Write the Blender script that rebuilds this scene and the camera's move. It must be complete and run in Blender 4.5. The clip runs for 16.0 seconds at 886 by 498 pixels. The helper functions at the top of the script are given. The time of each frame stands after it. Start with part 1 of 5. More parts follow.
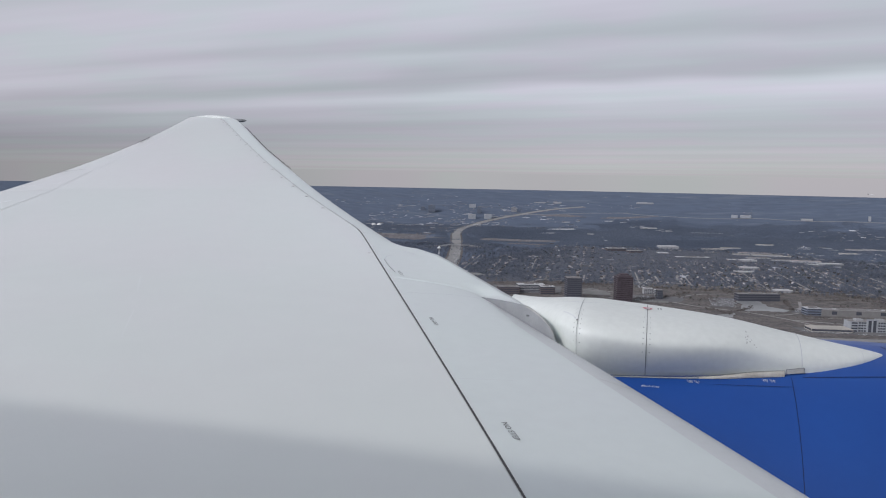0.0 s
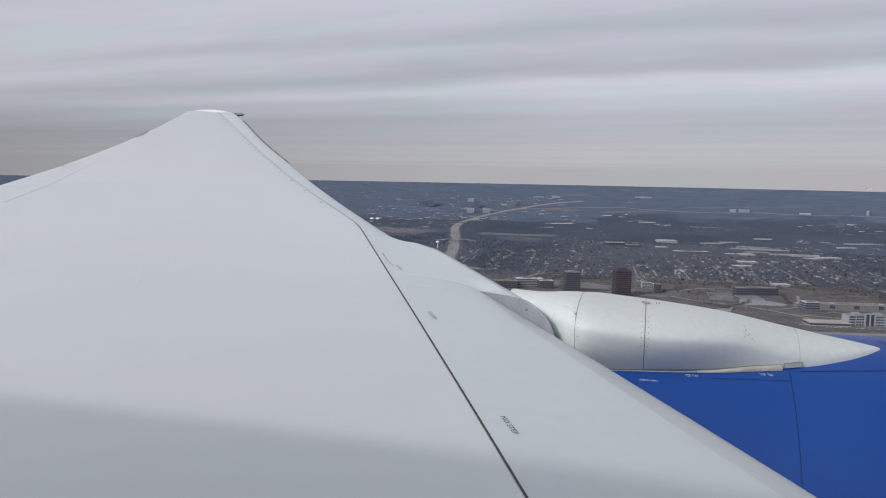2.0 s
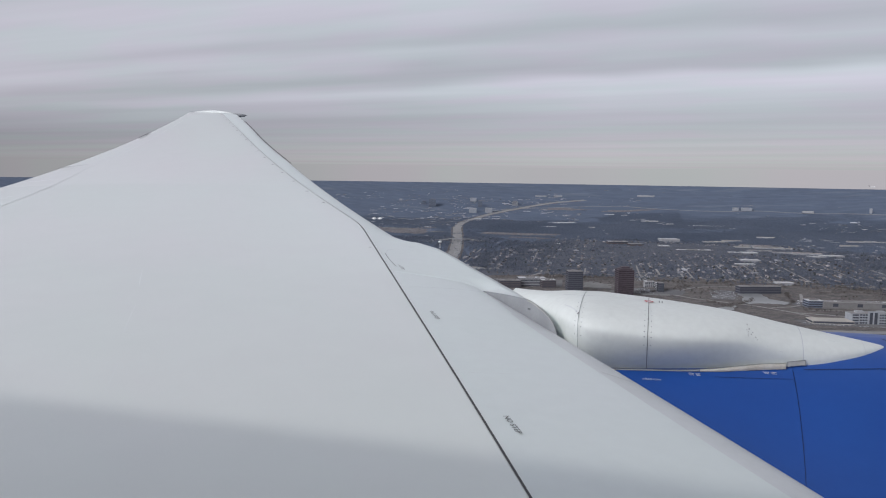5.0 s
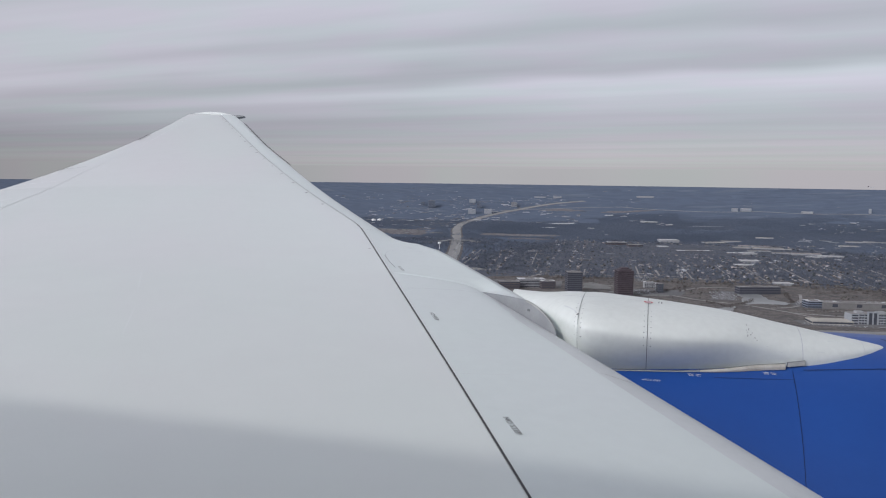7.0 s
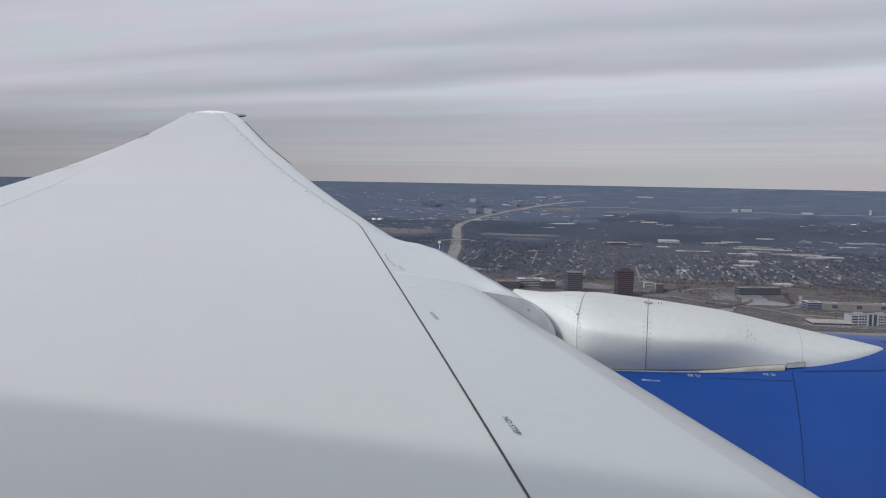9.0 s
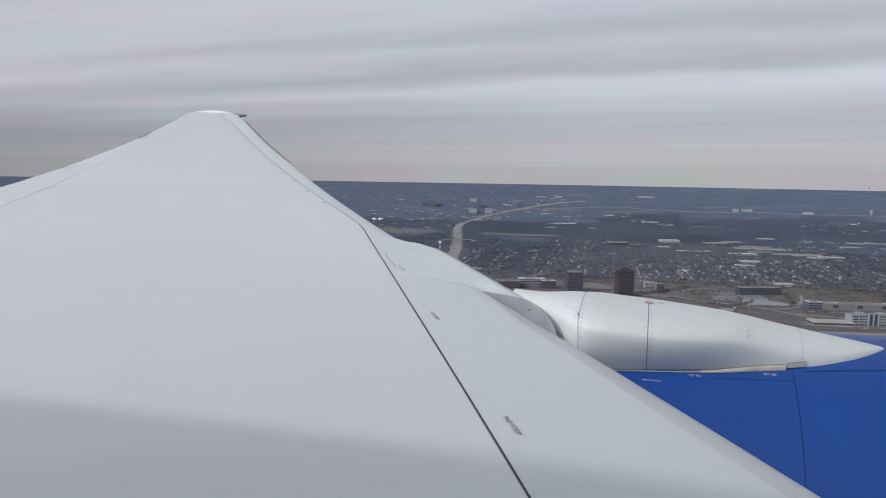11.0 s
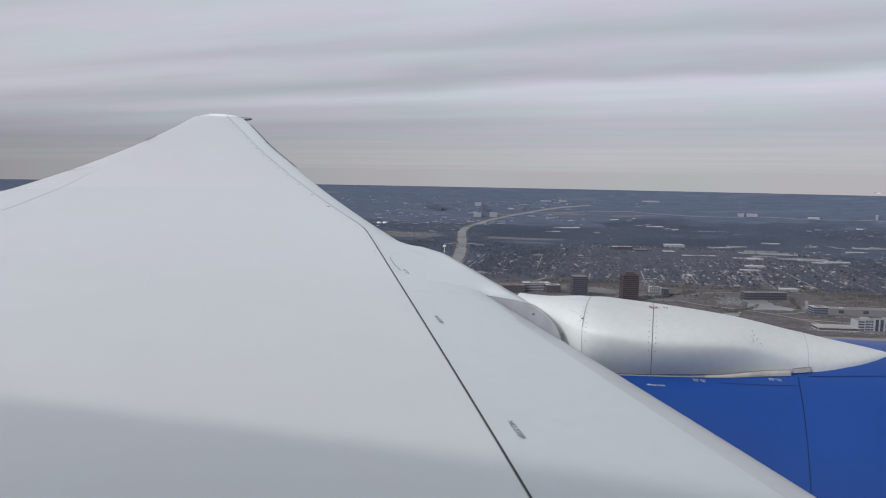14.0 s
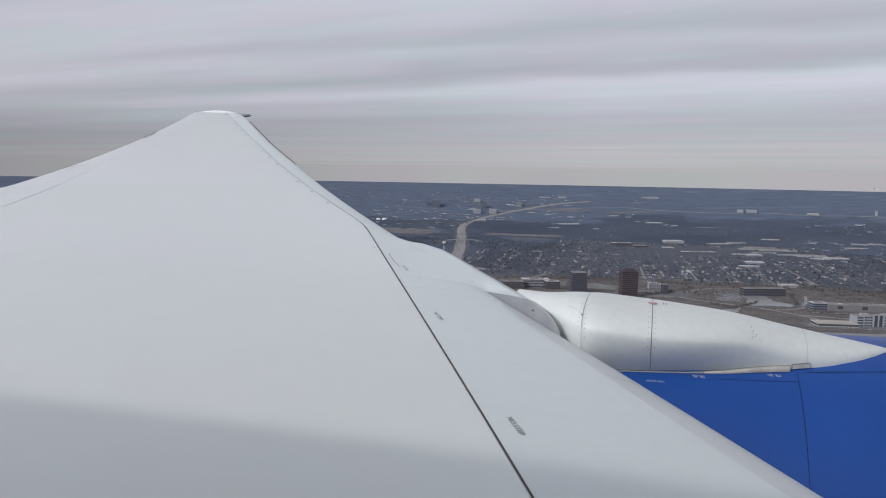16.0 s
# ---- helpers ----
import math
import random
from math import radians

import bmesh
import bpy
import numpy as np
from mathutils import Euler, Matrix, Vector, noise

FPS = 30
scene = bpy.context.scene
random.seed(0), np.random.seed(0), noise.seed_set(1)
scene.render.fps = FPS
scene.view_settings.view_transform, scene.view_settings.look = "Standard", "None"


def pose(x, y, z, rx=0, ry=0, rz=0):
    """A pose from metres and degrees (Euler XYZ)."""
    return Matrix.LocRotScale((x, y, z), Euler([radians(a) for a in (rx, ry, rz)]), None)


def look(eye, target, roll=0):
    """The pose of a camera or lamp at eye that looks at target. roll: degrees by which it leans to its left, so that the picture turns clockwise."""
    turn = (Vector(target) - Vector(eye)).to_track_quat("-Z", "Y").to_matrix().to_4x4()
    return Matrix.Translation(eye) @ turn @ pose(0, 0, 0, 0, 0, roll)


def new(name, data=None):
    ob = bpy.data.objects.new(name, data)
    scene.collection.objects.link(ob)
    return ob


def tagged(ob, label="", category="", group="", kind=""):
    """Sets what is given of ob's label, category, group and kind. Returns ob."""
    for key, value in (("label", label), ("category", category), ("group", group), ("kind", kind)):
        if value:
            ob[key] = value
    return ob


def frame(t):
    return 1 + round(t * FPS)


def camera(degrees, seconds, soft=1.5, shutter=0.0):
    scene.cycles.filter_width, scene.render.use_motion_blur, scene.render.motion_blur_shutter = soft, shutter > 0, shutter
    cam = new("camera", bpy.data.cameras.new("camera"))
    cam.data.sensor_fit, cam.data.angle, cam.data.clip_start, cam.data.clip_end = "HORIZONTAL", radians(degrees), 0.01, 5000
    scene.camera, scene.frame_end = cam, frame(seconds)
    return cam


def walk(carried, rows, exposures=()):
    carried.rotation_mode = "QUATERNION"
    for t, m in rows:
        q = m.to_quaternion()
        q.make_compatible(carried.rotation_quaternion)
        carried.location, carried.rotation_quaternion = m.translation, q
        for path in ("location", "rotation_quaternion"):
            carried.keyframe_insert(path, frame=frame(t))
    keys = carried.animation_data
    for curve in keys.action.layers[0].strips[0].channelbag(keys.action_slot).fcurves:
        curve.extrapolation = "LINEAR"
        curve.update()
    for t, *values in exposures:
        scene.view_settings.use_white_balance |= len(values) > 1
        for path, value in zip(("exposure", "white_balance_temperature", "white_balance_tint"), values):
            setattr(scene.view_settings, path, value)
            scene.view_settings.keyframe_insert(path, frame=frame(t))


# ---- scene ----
cam = camera(60.0, 16.0, 1.1)
EYE = 280.0      # metres above the ground
# seconds, yaw, pitch, roll of the camera, held at the cabin window
TURNS = [
    (0.0, 15.032, -5.006, 1.113), (0.5, 15.048, -5.050, 1.190), (1.0, 14.996, -5.398, 1.117), (1.5, 14.917, -5.442, 1.103),
    (2.0, 14.917, -5.431, 1.102), (2.5, 14.943, -5.376, 1.085), (3.0, 14.989, -5.402, 1.007), (3.5, 15.022, -5.573, 0.938),
    (4.0, 15.079, -5.461, 0.926), (6.5, 15.051, -5.446, 0.720), (7.0, 15.053, -5.364, 0.720), (7.5, 15.002, -5.510, 0.700),
    (8.0, 15.000, -5.430, 0.800), (8.5, 15.016, -5.473, 0.894), (9.0, 15.061, -5.400, 0.970), (11.5, 15.137, -5.417, 0.968),
    (12.0, 15.216, -5.306, 1.020)]
TURNS += [
    (12.5, 15.247, -5.073, 1.130), (13.0, 15.313, -5.011, 1.100), (13.5, 15.413, -5.070, 1.150), (14.0, 15.444, -5.136, 1.110),
    (14.5, 15.461, -5.137, 1.120), (15.0, 15.408, -5.254, 1.100), (15.5, 15.398, -5.386, 1.030), (16.0, 15.390, -5.403, 1.046)]
walk(cam, [(t, pose(0, 0, EYE, 90 + p, 0, w) @ pose(0, 0, 0, 0, 0, r)) for t, w, p, r in TURNS], exposures=((0.0, 0.03), (16.0, 0.03)))

# ---- light ----
world = bpy.data.worlds.new("overcast_sky")
scene.world = world
world.use_nodes = True
wn, wl = world.node_tree.nodes, world.node_tree.links
wn.clear()


def wnode(kind, **values):
    n = wn.new(kind)
    for key, value in values.items():
        n.inputs[key].default_value = value
    return n


def wmath(op, a, b=None, clamp=False):
    n = wn.new("ShaderNodeMath")
    n.operation, n.use_clamp = op, clamp
    for i, v in enumerate((a, b)):
        if v is None:
            continue
        if isinstance(v, (int, float)):
            n.inputs[i].default_value = v
        else:
            wl.new(v, n.inputs[i])
    return n.outputs[0]


SUN_EL, SUN_AZ = radians(30.2), radians(217)
sky = wn.new("ShaderNodeTexSky")
sky.sky_type, sky.sun_disc, sky.sun_elevation, sky.sun_rotation = "NISHITA", False, SUN_EL, SUN_AZ
coords = wn.new("ShaderNodeTexCoord")
split = wn.new("ShaderNodeSeparateXYZ")
wl.new(coords.outputs["Generated"], split.inputs[0])
height = wmath("MAXIMUM", split.outputs[2], 0.012)
# a flat cloud sheet in perspective: long rolls that run almost along the flight path
facing = wmath("ADD", wmath("MULTIPLY", split.outputs[1], 0.978), wmath("MULTIPLY", split.outputs[0], 0.208))
ahead = wmath("DIVIDE", wmath("ADD", wmath("MULTIPLY", wmath("ABSOLUTE", facing), 1.08), 0.04), height)
across = wmath("DIVIDE", split.outputs[0], wmath("ADD", wmath("ABSOLUTE", split.outputs[1]), 0.3))
roll = wmath("LOGARITHM", ahead, math.e)
spot = wn.new("ShaderNodeCombineXYZ")
wl.new(wmath("MULTIPLY", across, 1.5), spot.inputs[0]), wl.new(roll, spot.inputs[1])
warp = wnode("ShaderNodeTexNoise", Scale=2.1, Detail=2.0, Roughness=0.5)
wl.new(spot.outputs[0], warp.inputs["Vector"])
rolled = wmath("ADD", roll, wmath("MULTIPLY", wmath("SUBTRACT", warp.outputs[0], 0.5), 0.34))
fine_spot = wn.new("ShaderNodeCombineXYZ")
wl.new(wmath("MULTIPLY", across, 1.6), fine_spot.inputs[0]), wl.new(wmath("MULTIPLY", roll, 5.0), fine_spot.inputs[1])
streak = wnode("ShaderNodeTexNoise", Scale=1.5, Detail=3.0, Roughness=0.5)
wl.new(fine_spot.outputs[0], streak.inputs["Vector"])
LOW, HIGH = -2.0, 4.6
STOPS = ((-2.0, 0.26), (-0.8, 0.26), (0.0, 0.28), (0.5, 0.34), (0.95, 0.44), (1.22, 0.55), (1.42, 0.63), (1.60, 0.60), (1.75, 0.45), (1.84, 0.55), (1.90, 0.56), (2.02, 0.44), (2.09, 0.48), (2.18, 0.69),
         (2.30, 0.61), (2.45, 0.545), (2.70, 0.465), (2.95, 0.475), (3.25, 0.50), (3.9, 0.50), (4.5, 0.45))
ramp = wn.new("ShaderNodeValToRGB")
wl.new(wmath("DIVIDE", wmath("SUBTRACT", rolled, LOW), HIGH - LOW, True), ramp.inputs[0])
ramp.color_ramp.interpolation = "B_SPLINE"
marks = ramp.color_ramp.elements
for k, (w, v) in enumerate(STOPS):
    e = marks[k] if k < 2 else marks.new(0.99)
    warm = min(1.0, max(0.0, (w - 2.85) / 0.8))
    e.position, e.color = (w - LOW) / (HIGH - LOW), (v * (0.945 + 0.035 * warm), v * (0.975 + 0.005 * warm), v * (1.10 - 0.068 * warm), 1)
tone = wn.new("ShaderNodeMapRange")
tone.inputs["From Min"].default_value, tone.inputs["From Max"].default_value = 0.25, 0.75
tone.inputs["To Min"].default_value, tone.inputs["To Max"].default_value = 0.945, 1.055
wl.new(streak.outputs[0], tone.inputs[0])
# the rolls blur into one even sheet towards the tail
even = wn.new("ShaderNodeMapRange")
even.inputs["From Min"].default_value, even.inputs["From Max"].default_value = -0.72, -0.22
even.inputs["To Min"].default_value, even.inputs["To Max"].default_value = 0.72, 0.0
wl.new(across, even.inputs[0])
upper = wn.new("ShaderNodeMapRange")
upper.inputs["From Min"].default_value, upper.inputs["From Max"].default_value = 2.1, 2.5
upper.inputs["To Min"].default_value, upper.inputs["To Max"].default_value = 1.0, 0.0
wl.new(roll, upper.inputs[0])
sheet = wn.new("ShaderNodeMix")
sheet.data_type = "RGBA"
sheet.inputs[7].default_value = (0.515, 0.525, 0.583, 1)
wl.new(wmath("MULTIPLY", even.outputs[0], upper.outputs[0]), sheet.inputs[0]), wl.new(ramp.outputs[0], sheet.inputs[6])
# faint rose and green casts where the sheet thins
cast_spot = wn.new("ShaderNodeCombineXYZ")
wl.new(wmath("MULTIPLY", across, 4.0), cast_spot.inputs[0]), wl.new(wmath("MULTIPLY", roll, 3.2), cast_spot.inputs[1])
cast = wnode("ShaderNodeTexNoise", Scale=1.7, Detail=2.0, Roughness=0.5)
wl.new(cast_spot.outputs[0], cast.inputs["Vector"])
hues = wn.new("ShaderNodeValToRGB")
hues.color_ramp.elements[0].position, hues.color_ramp.elements[0].color = 0.38, (1.022, 0.982, 1.008, 1)
hues.color_ramp.elements[1].position, hues.color_ramp.elements[1].color = 0.62, (0.978, 1.018, 0.992, 1)
wl.new(cast.outputs[0], hues.inputs[0])
hued = wn.new("ShaderNodeVectorMath")
hued.operation = "MULTIPLY"
wl.new(sheet.outputs[2], hued.inputs[0]), wl.new(hues.outputs[0], hued.inputs[1])
rim = wn.new("ShaderNodeVectorMath")
rim.operation = "MULTIPLY"
# the low sheet is thicker, so darker, towards the tail
thick = wn.new("ShaderNodeMapRange")
thick.inputs["From Min"].default_value, thick.inputs["From Max"].default_value = -0.75, -0.05
thick.inputs["To Min"].default_value, thick.inputs["To Max"].default_value = 0.37, 0.0
wl.new(across, thick.inputs[0])
deepness = wn.new("ShaderNodeMapRange")
deepness.inputs["From Min"].default_value, deepness.inputs["From Max"].default_value = 1.9, 2.3
wl.new(rolled, deepness.inputs[0])
shade = wmath("SUBTRACT", 1.0, wmath("MULTIPLY", thick.outputs[0], deepness.outputs[0]))
wl.new(hued.outputs[0], rim.inputs[0]), wl.new(wmath("MULTIPLY", tone.outputs[0], shade), rim.inputs[1])
# the veil glows widely round the sun behind it
aim = wn.new("ShaderNodeVectorMath")
aim.operation = "DOT_PRODUCT"
aim.inputs[1].default_value = (math.sin(SUN_AZ) * math.cos(SUN_EL), math.cos(SUN_AZ) * math.cos(SUN_EL), math.sin(SUN_EL))
wl.new(coords.outputs["Generated"], aim.inputs[0])
glow = wmath("ADD", wmath("MULTIPLY", wmath("POWER", wmath("MAXIMUM", aim.outputs[1], 0.0), 10.0), 7.4), 1.0)
lit = wn.new("ShaderNodeVectorMath")
lit.operation = "MULTIPLY"
wl.new(rim.outputs[0], lit.inputs[0]), wl.new(glow, lit.inputs[1])
clouds = wnode("ShaderNodeBackground", Strength=1.0)
wl.new(lit.outputs[0], clouds.inputs["Color"])
blue = wnode("ShaderNodeBackground", Strength=0.06)
wl.new(sky.outputs[0], blue.inputs["Color"])
mixed = wn.new("ShaderNodeMixShader")
mixed.inputs[0].default_value = 0.93
wl.new(blue.outputs[0], mixed.inputs[1]), wl.new(clouds.outputs[0], mixed.inputs[2])
wl.new(mixed.outputs[0], wn.new("ShaderNodeOutputWorld").inputs[0])

sun = new("sun", bpy.data.lights.new("sun", "SUN"))
sun.data.energy, sun.data.angle, sun.data.color = 1.10, radians(1.7), (1.0, 0.975, 0.95)
toward = Vector((math.sin(SUN_AZ) * math.cos(SUN_EL), math.cos(SUN_AZ) * math.cos(SUN_EL), math.sin(SUN_EL)))
sun.matrix_world = look(toward * 100 + Vector((0, 0, EYE)), (0, 0, EYE))


# ---- materials ----
def material(name, base, rough=0.6, metal=0.0, second=None, scale=1.0, fine=0.0, random_tint=0.0, island=0.0, bump=0.0, spec=0.5, coat=0.0):
    m = bpy.data.materials.new(name)
    m.use_nodes = True
    nodes, links = m.node_tree.nodes, m.node_tree.links
    bsdf = nodes["Principled BSDF"]
    bsdf.inputs["Roughness"].default_value, bsdf.inputs["Metallic"].default_value = rough, metal
    bsdf.inputs["Specular IOR Level"].default_value = spec
    bsdf.inputs["Coat Weight"].default_value = coat
    second = second or tuple(c * 0.85 for c in base)
    place = nodes.new("ShaderNodeNewGeometry")
    big = nodes.new("ShaderNodeTexNoise")
    big.inputs["Scale"].default_value, big.inputs["Detail"].default_value = scale, 5.0
    links.new(place.outputs["Position"], big.inputs["Vector"])
    steps = nodes.new("ShaderNodeValToRGB")
    steps.color_ramp.elements[0].position, steps.color_ramp.elements[1].position = 0.36, 0.64
    steps.color_ramp.elements[0].color, steps.color_ramp.elements[1].color = (*base, 1), (*second, 1)
    links.new(big.outputs[0], steps.inputs[0])
    colour = steps.outputs[0]
    if fine:
        small = nodes.new("ShaderNodeTexNoise")
        small.inputs["Scale"].default_value, small.inputs["Detail"].default_value = scale * 14, 3.0
        links.new(place.outputs["Position"], small.inputs["Vector"])
        grain = nodes.new("ShaderNodeMapRange")
        grain.inputs["From Min"].default_value, grain.inputs["From Max"].default_value = 0.3, 0.7
        grain.inputs["To Min"].default_value, grain.inputs["To Max"].default_value = 1 - fine, 1 + fine
        links.new(small.outputs[0], grain.inputs[0])
        mul = nodes.new("ShaderNodeVectorMath")
        mul.operation = "MULTIPLY"
        links.new(colour, mul.inputs[0]), links.new(grain.outputs[0], mul.inputs[1])
        colour = mul.outputs[0]
    for amount, node, socket in ((random_tint, "ShaderNodeObjectInfo", "Random"), (island, "ShaderNodeNewGeometry", "Random Per Island")):
        if amount:
            info = nodes.new(node)
            span = nodes.new("ShaderNodeMapRange")
            span.inputs["To Min"].default_value, span.inputs["To Max"].default_value = 1 - amount, 1 + amount
            links.new(info.outputs[socket], span.inputs[0])
            mul = nodes.new("ShaderNodeVectorMath")
            mul.operation = "MULTIPLY"
            links.new(colour, mul.inputs[0]), links.new(span.outputs[0], mul.inputs[1])
            colour = mul.outputs[0]
    links.new(colour, bsdf.inputs["Base Color"])
    if bump:
        b = nodes.new("ShaderNodeBump")
        b.inputs["Strength"].default_value, b.inputs["Distance"].default_value = 0.4, bump
        links.new(big.outputs[0], b.inputs["Height"])
        links.new(b.outputs[0], bsdf.inputs["Normal"])
    return m


WHITE = material("white_aircraft_paint", (0.783, 0.834, 0.805), 0.33, second=(0.804, 0.818, 0.806), scale=0.17, fine=0.010, coat=0.9)
SLAT = material("white_slat_paint", (0.725, 0.785, 0.772), 0.36, second=(0.725, 0.772, 0.77), scale=0.6, fine=0.012, coat=0.15)
NOSE = material("bare_leading_edge_metal", (0.665, 0.69, 0.70), 0.45, 0.05, second=(0.62, 0.64, 0.65), scale=1.2, fine=0.02)
PYLON = material("white_pylon_paint", (0.76, 0.79, 0.765), 0.45, second=(0.742, 0.770, 0.745), scale=1.3, fine=0.03)
GREY = material("grey_sealed_panel", (0.24, 0.25, 0.26), 0.55, second=(0.19, 0.2, 0.21), scale=5.0, fine=0.06)
SEAM = material("dark_rubber_seal", (0.075, 0.075, 0.08), 0.7, second=(0.10, 0.095, 0.095), scale=6.0)
FAINT = material("worn_seam_sealant", (0.56, 0.58, 0.60), 0.6, second=(0.66, 0.68, 0.70), scale=3.0)
WALL_GREY = material("grey_primed_panel", (0.33, 0.34, 0.355), 0.55, second=(0.28, 0.29, 0.305), scale=4.0, fine=0.05)
SEALANT = material("grey_slat_sealant", (0.36, 0.37, 0.38), 0.6, second=(0.46, 0.47, 0.48), scale=4.0)
MARK = material("dark_grey_stencil", (0.11, 0.11, 0.115), 0.6, second=(0.17, 0.17, 0.17), scale=30.0)
BLUE = material("blue_nacelle_paint", (0.016, 0.077, 0.325), 0.40, second=(0.015, 0.070, 0.30), scale=0.9, fine=0.02, spec=0.35)
NAVY = material("blue_panel_gap", (0.007, 0.018, 0.08), 0.6)
LETTER = material("white_stencil", (0.75, 0.76, 0.8), 0.5)
RED = material("red_marking_paint", (0.55, 0.05, 0.07), 0.5, second=(0.6, 0.12, 0.13), scale=20.0)
BEIGE = material("aged_beige_fairing", (0.56, 0.54, 0.49), 0.6, second=(0.42, 0.39, 0.35), scale=6.0, fine=0.1)
STAIN = material("oil_streaked_paint", (0.27, 0.27, 0.265), 0.6, second=(0.46, 0.46, 0.45), scale=12.0)
WORN_PLATE = material("worn_grey_plate", (0.50, 0.50, 0.49), 0.6, second=(0.40, 0.40, 0.39), scale=8.0, fine=0.08)
WORN = material("thinly_worn_paint", (0.66, 0.69, 0.69), 0.6, second=(0.70, 0.72, 0.72), scale=9.0)
CABIN = material("cabin_plastic", (0.55, 0.55, 0.53), 0.6)
SKIN = material("fuselage_paint", (0.12, 0.135, 0.19), 0.45, second=(0.10, 0.115, 0.17), scale=0.6)

# ---- shapes ----
def mesh_of(name, verts, faces, mat, smooth=False):
    me = bpy.data.meshes.new(name)
    me.from_pydata([tuple(v) for v in verts], [], [tuple(f) for f in faces])
    me.materials.append(mat)
    if smooth:
        me.polygons.foreach_set("use_smooth", [True] * len(me.polygons))
    me.update()
    return me


def part(name, shape, mat, parent=None, label="", smooth=False):
    """One mesh object, shape = (verts, faces), under a thing or a part."""
    ob = new(name, mesh_of(name, shape[0], shape[1], mat, smooth))
    if parent is not None:
        ob.parent = parent
    if label:
        ob["label"] = label
    return ob


def thing(name, label, category, at=(0, 0, 0), turn_z=0.0, group="", kind=""):
    ob = new(name)
    ob.empty_display_size = 0.5
    ob.matrix_world = pose(*at, 0, 0, turn_z)
    return tagged(ob, label, category, group, kind)


def join(*shapes):
    verts, faces = [], []
    for v, f in shapes:
        n = len(verts)
        verts += list(v)
        faces += [tuple(i + n for i in q) for q in f]
    return verts, faces


def box(x0, y0, z0, x1, y1, z1):
    v = [(x, y, z) for z in (z0, z1) for y in (y0, y1) for x in (x0, x1)]
    return v, [(0, 2, 3, 1), (4, 5, 7, 6), (0, 1, 5, 4), (2, 6, 7, 3), (0, 4, 6, 2), (1, 3, 7, 5)]


def grid(fn, us, vs, flip=False):
    verts = [fn(u, v) for u in us for v in vs]
    n = len(vs)
    faces = []
    for i in range(len(us) - 1):
        for j in range(n - 1):
            q = (i * n + j, i * n + j + 1, (i + 1) * n + j + 1, (i + 1) * n + j)
            faces.append(q[::-1] if flip else q)
    return verts, faces


def spread(a, b, n, power=1.0):
    return [a + (b - a) * (i / (n - 1)) ** power for i in range(n)]


def smooth_step(a, b, v):
    """0 at a, 1 at b, eased between."""
    t = min(1.0, max(0.0, (v - a) / (b - a)))
    return t * t * (3 - 2 * t)


def lathe(path, centre, n, a0=0.0, a1=2 * math.pi):
    """Rings (x, r) round an axis along x through centre (y, z)."""
    return grid(lambda p, a: (p[0], centre[0] + p[1] * math.sin(a), centre[1] + p[1] * math.cos(a)), path, spread(a0, a1, n))


def ribbon(points, normals, width, lift):
    verts, faces = [], []
    pts = [Vector(p) for p in points]
    for i, p in enumerate(pts):
        d = (pts[min(i + 1, len(pts) - 1)] - pts[max(i - 1, 0)]).normalized()
        n = Vector(normals[i]).normalized()
        s = d.cross(n).normalized() * (width / 2)
        verts += [p + n * lift - s, p + n * lift + s]
    for i in range(len(pts) - 1):
        faces.append((2 * i, 2 * i + 1, 2 * i + 3, 2 * i + 2))
    return verts, faces


def lettering(text, size, mat, parent, at, along, up, label="", squash=1.0):
    """Built-in font, turned into a mesh and laid flat at a place."""
    curve = bpy.data.curves.new("lettering", "FONT")
    curve.body, curve.size, curve.align_x, curve.align_y, curve.resolution_u, curve.offset = text, size, "CENTER", "CENTER", 3, size * 0.004
    holder = bpy.data.objects.new("lettering", curve)
    me = bpy.data.meshes.new_from_object(holder)
    me.materials.clear()
    me.materials.append(mat)
    bpy.data.objects.remove(holder)
    ob = new("lettering", me)
    x = Vector(along).normalized()
    z = x.cross(Vector(up)).normalized()
    y = z.cross(x)
    ob.parent = parent
    ob.matrix_basis = Matrix.Translation(at) @ Matrix((x, y, z)).transposed().to_4x4() @ Matrix.Diagonal((1, squash, 1, 1))
    if label:
        ob["label"] = label
    return ob


# ---- the aircraft: x ahead, y outboard, origin at the cabin window ----
def nip(y):
    """The outer leading edge is drawn in a little."""
    return 0.10 * smooth_step(17.0, 21.5, y)


def lead_x(y):
    return 3.94 - 0.72 * y - nip(y)


def trail_x(y):
    return -13.99 - 0.3 * max(0.0, y - 14)


def chord(y):
    return lead_x(y) - trail_x(y)


def lead_z(y):
    return -2.27758 + y * (0.208327 + y * (-0.0142881 + y * (8.53436e-4 - 1.415509e-5 * y))) - 0.003 * chord(y)


def trail_z(y):
    return 0.0039909 * y * y + 0.0418174 * y - 1.7575


def skin(back, y):
    """The wing's upper surface, back metres behind the leading edge."""
    c = chord(y)
    s = min(1.0, max(0.0, back / c))
    return Vector((lead_x(y) - back, y, lead_z(y) * (1 - s) + trail_z(y) * s + c * 0.05 * math.sqrt(s) * (1 - s)))


def skin_normal(back, y):
    e = 0.02
    a = skin(back + e, y) - skin(max(back - e, 0), y)
    b = skin(back, y + e) - skin(back, y - e)
    n = a.cross(b)
    return n if n.z > 0 else -n


HINGE_Y, HINGE_S = (-1.0, 11.2, 12.5, 14.2, 16.3, 20.0, 24.0, 27.5), (0.70, 0.722, 0.762, 0.822, 0.850, 0.849, 0.860, 0.873)


def hinge(y):
    """Where the spoilers begin, as a share of the chord."""
    return float(np.interp(y, HINGE_Y, HINGE_S))


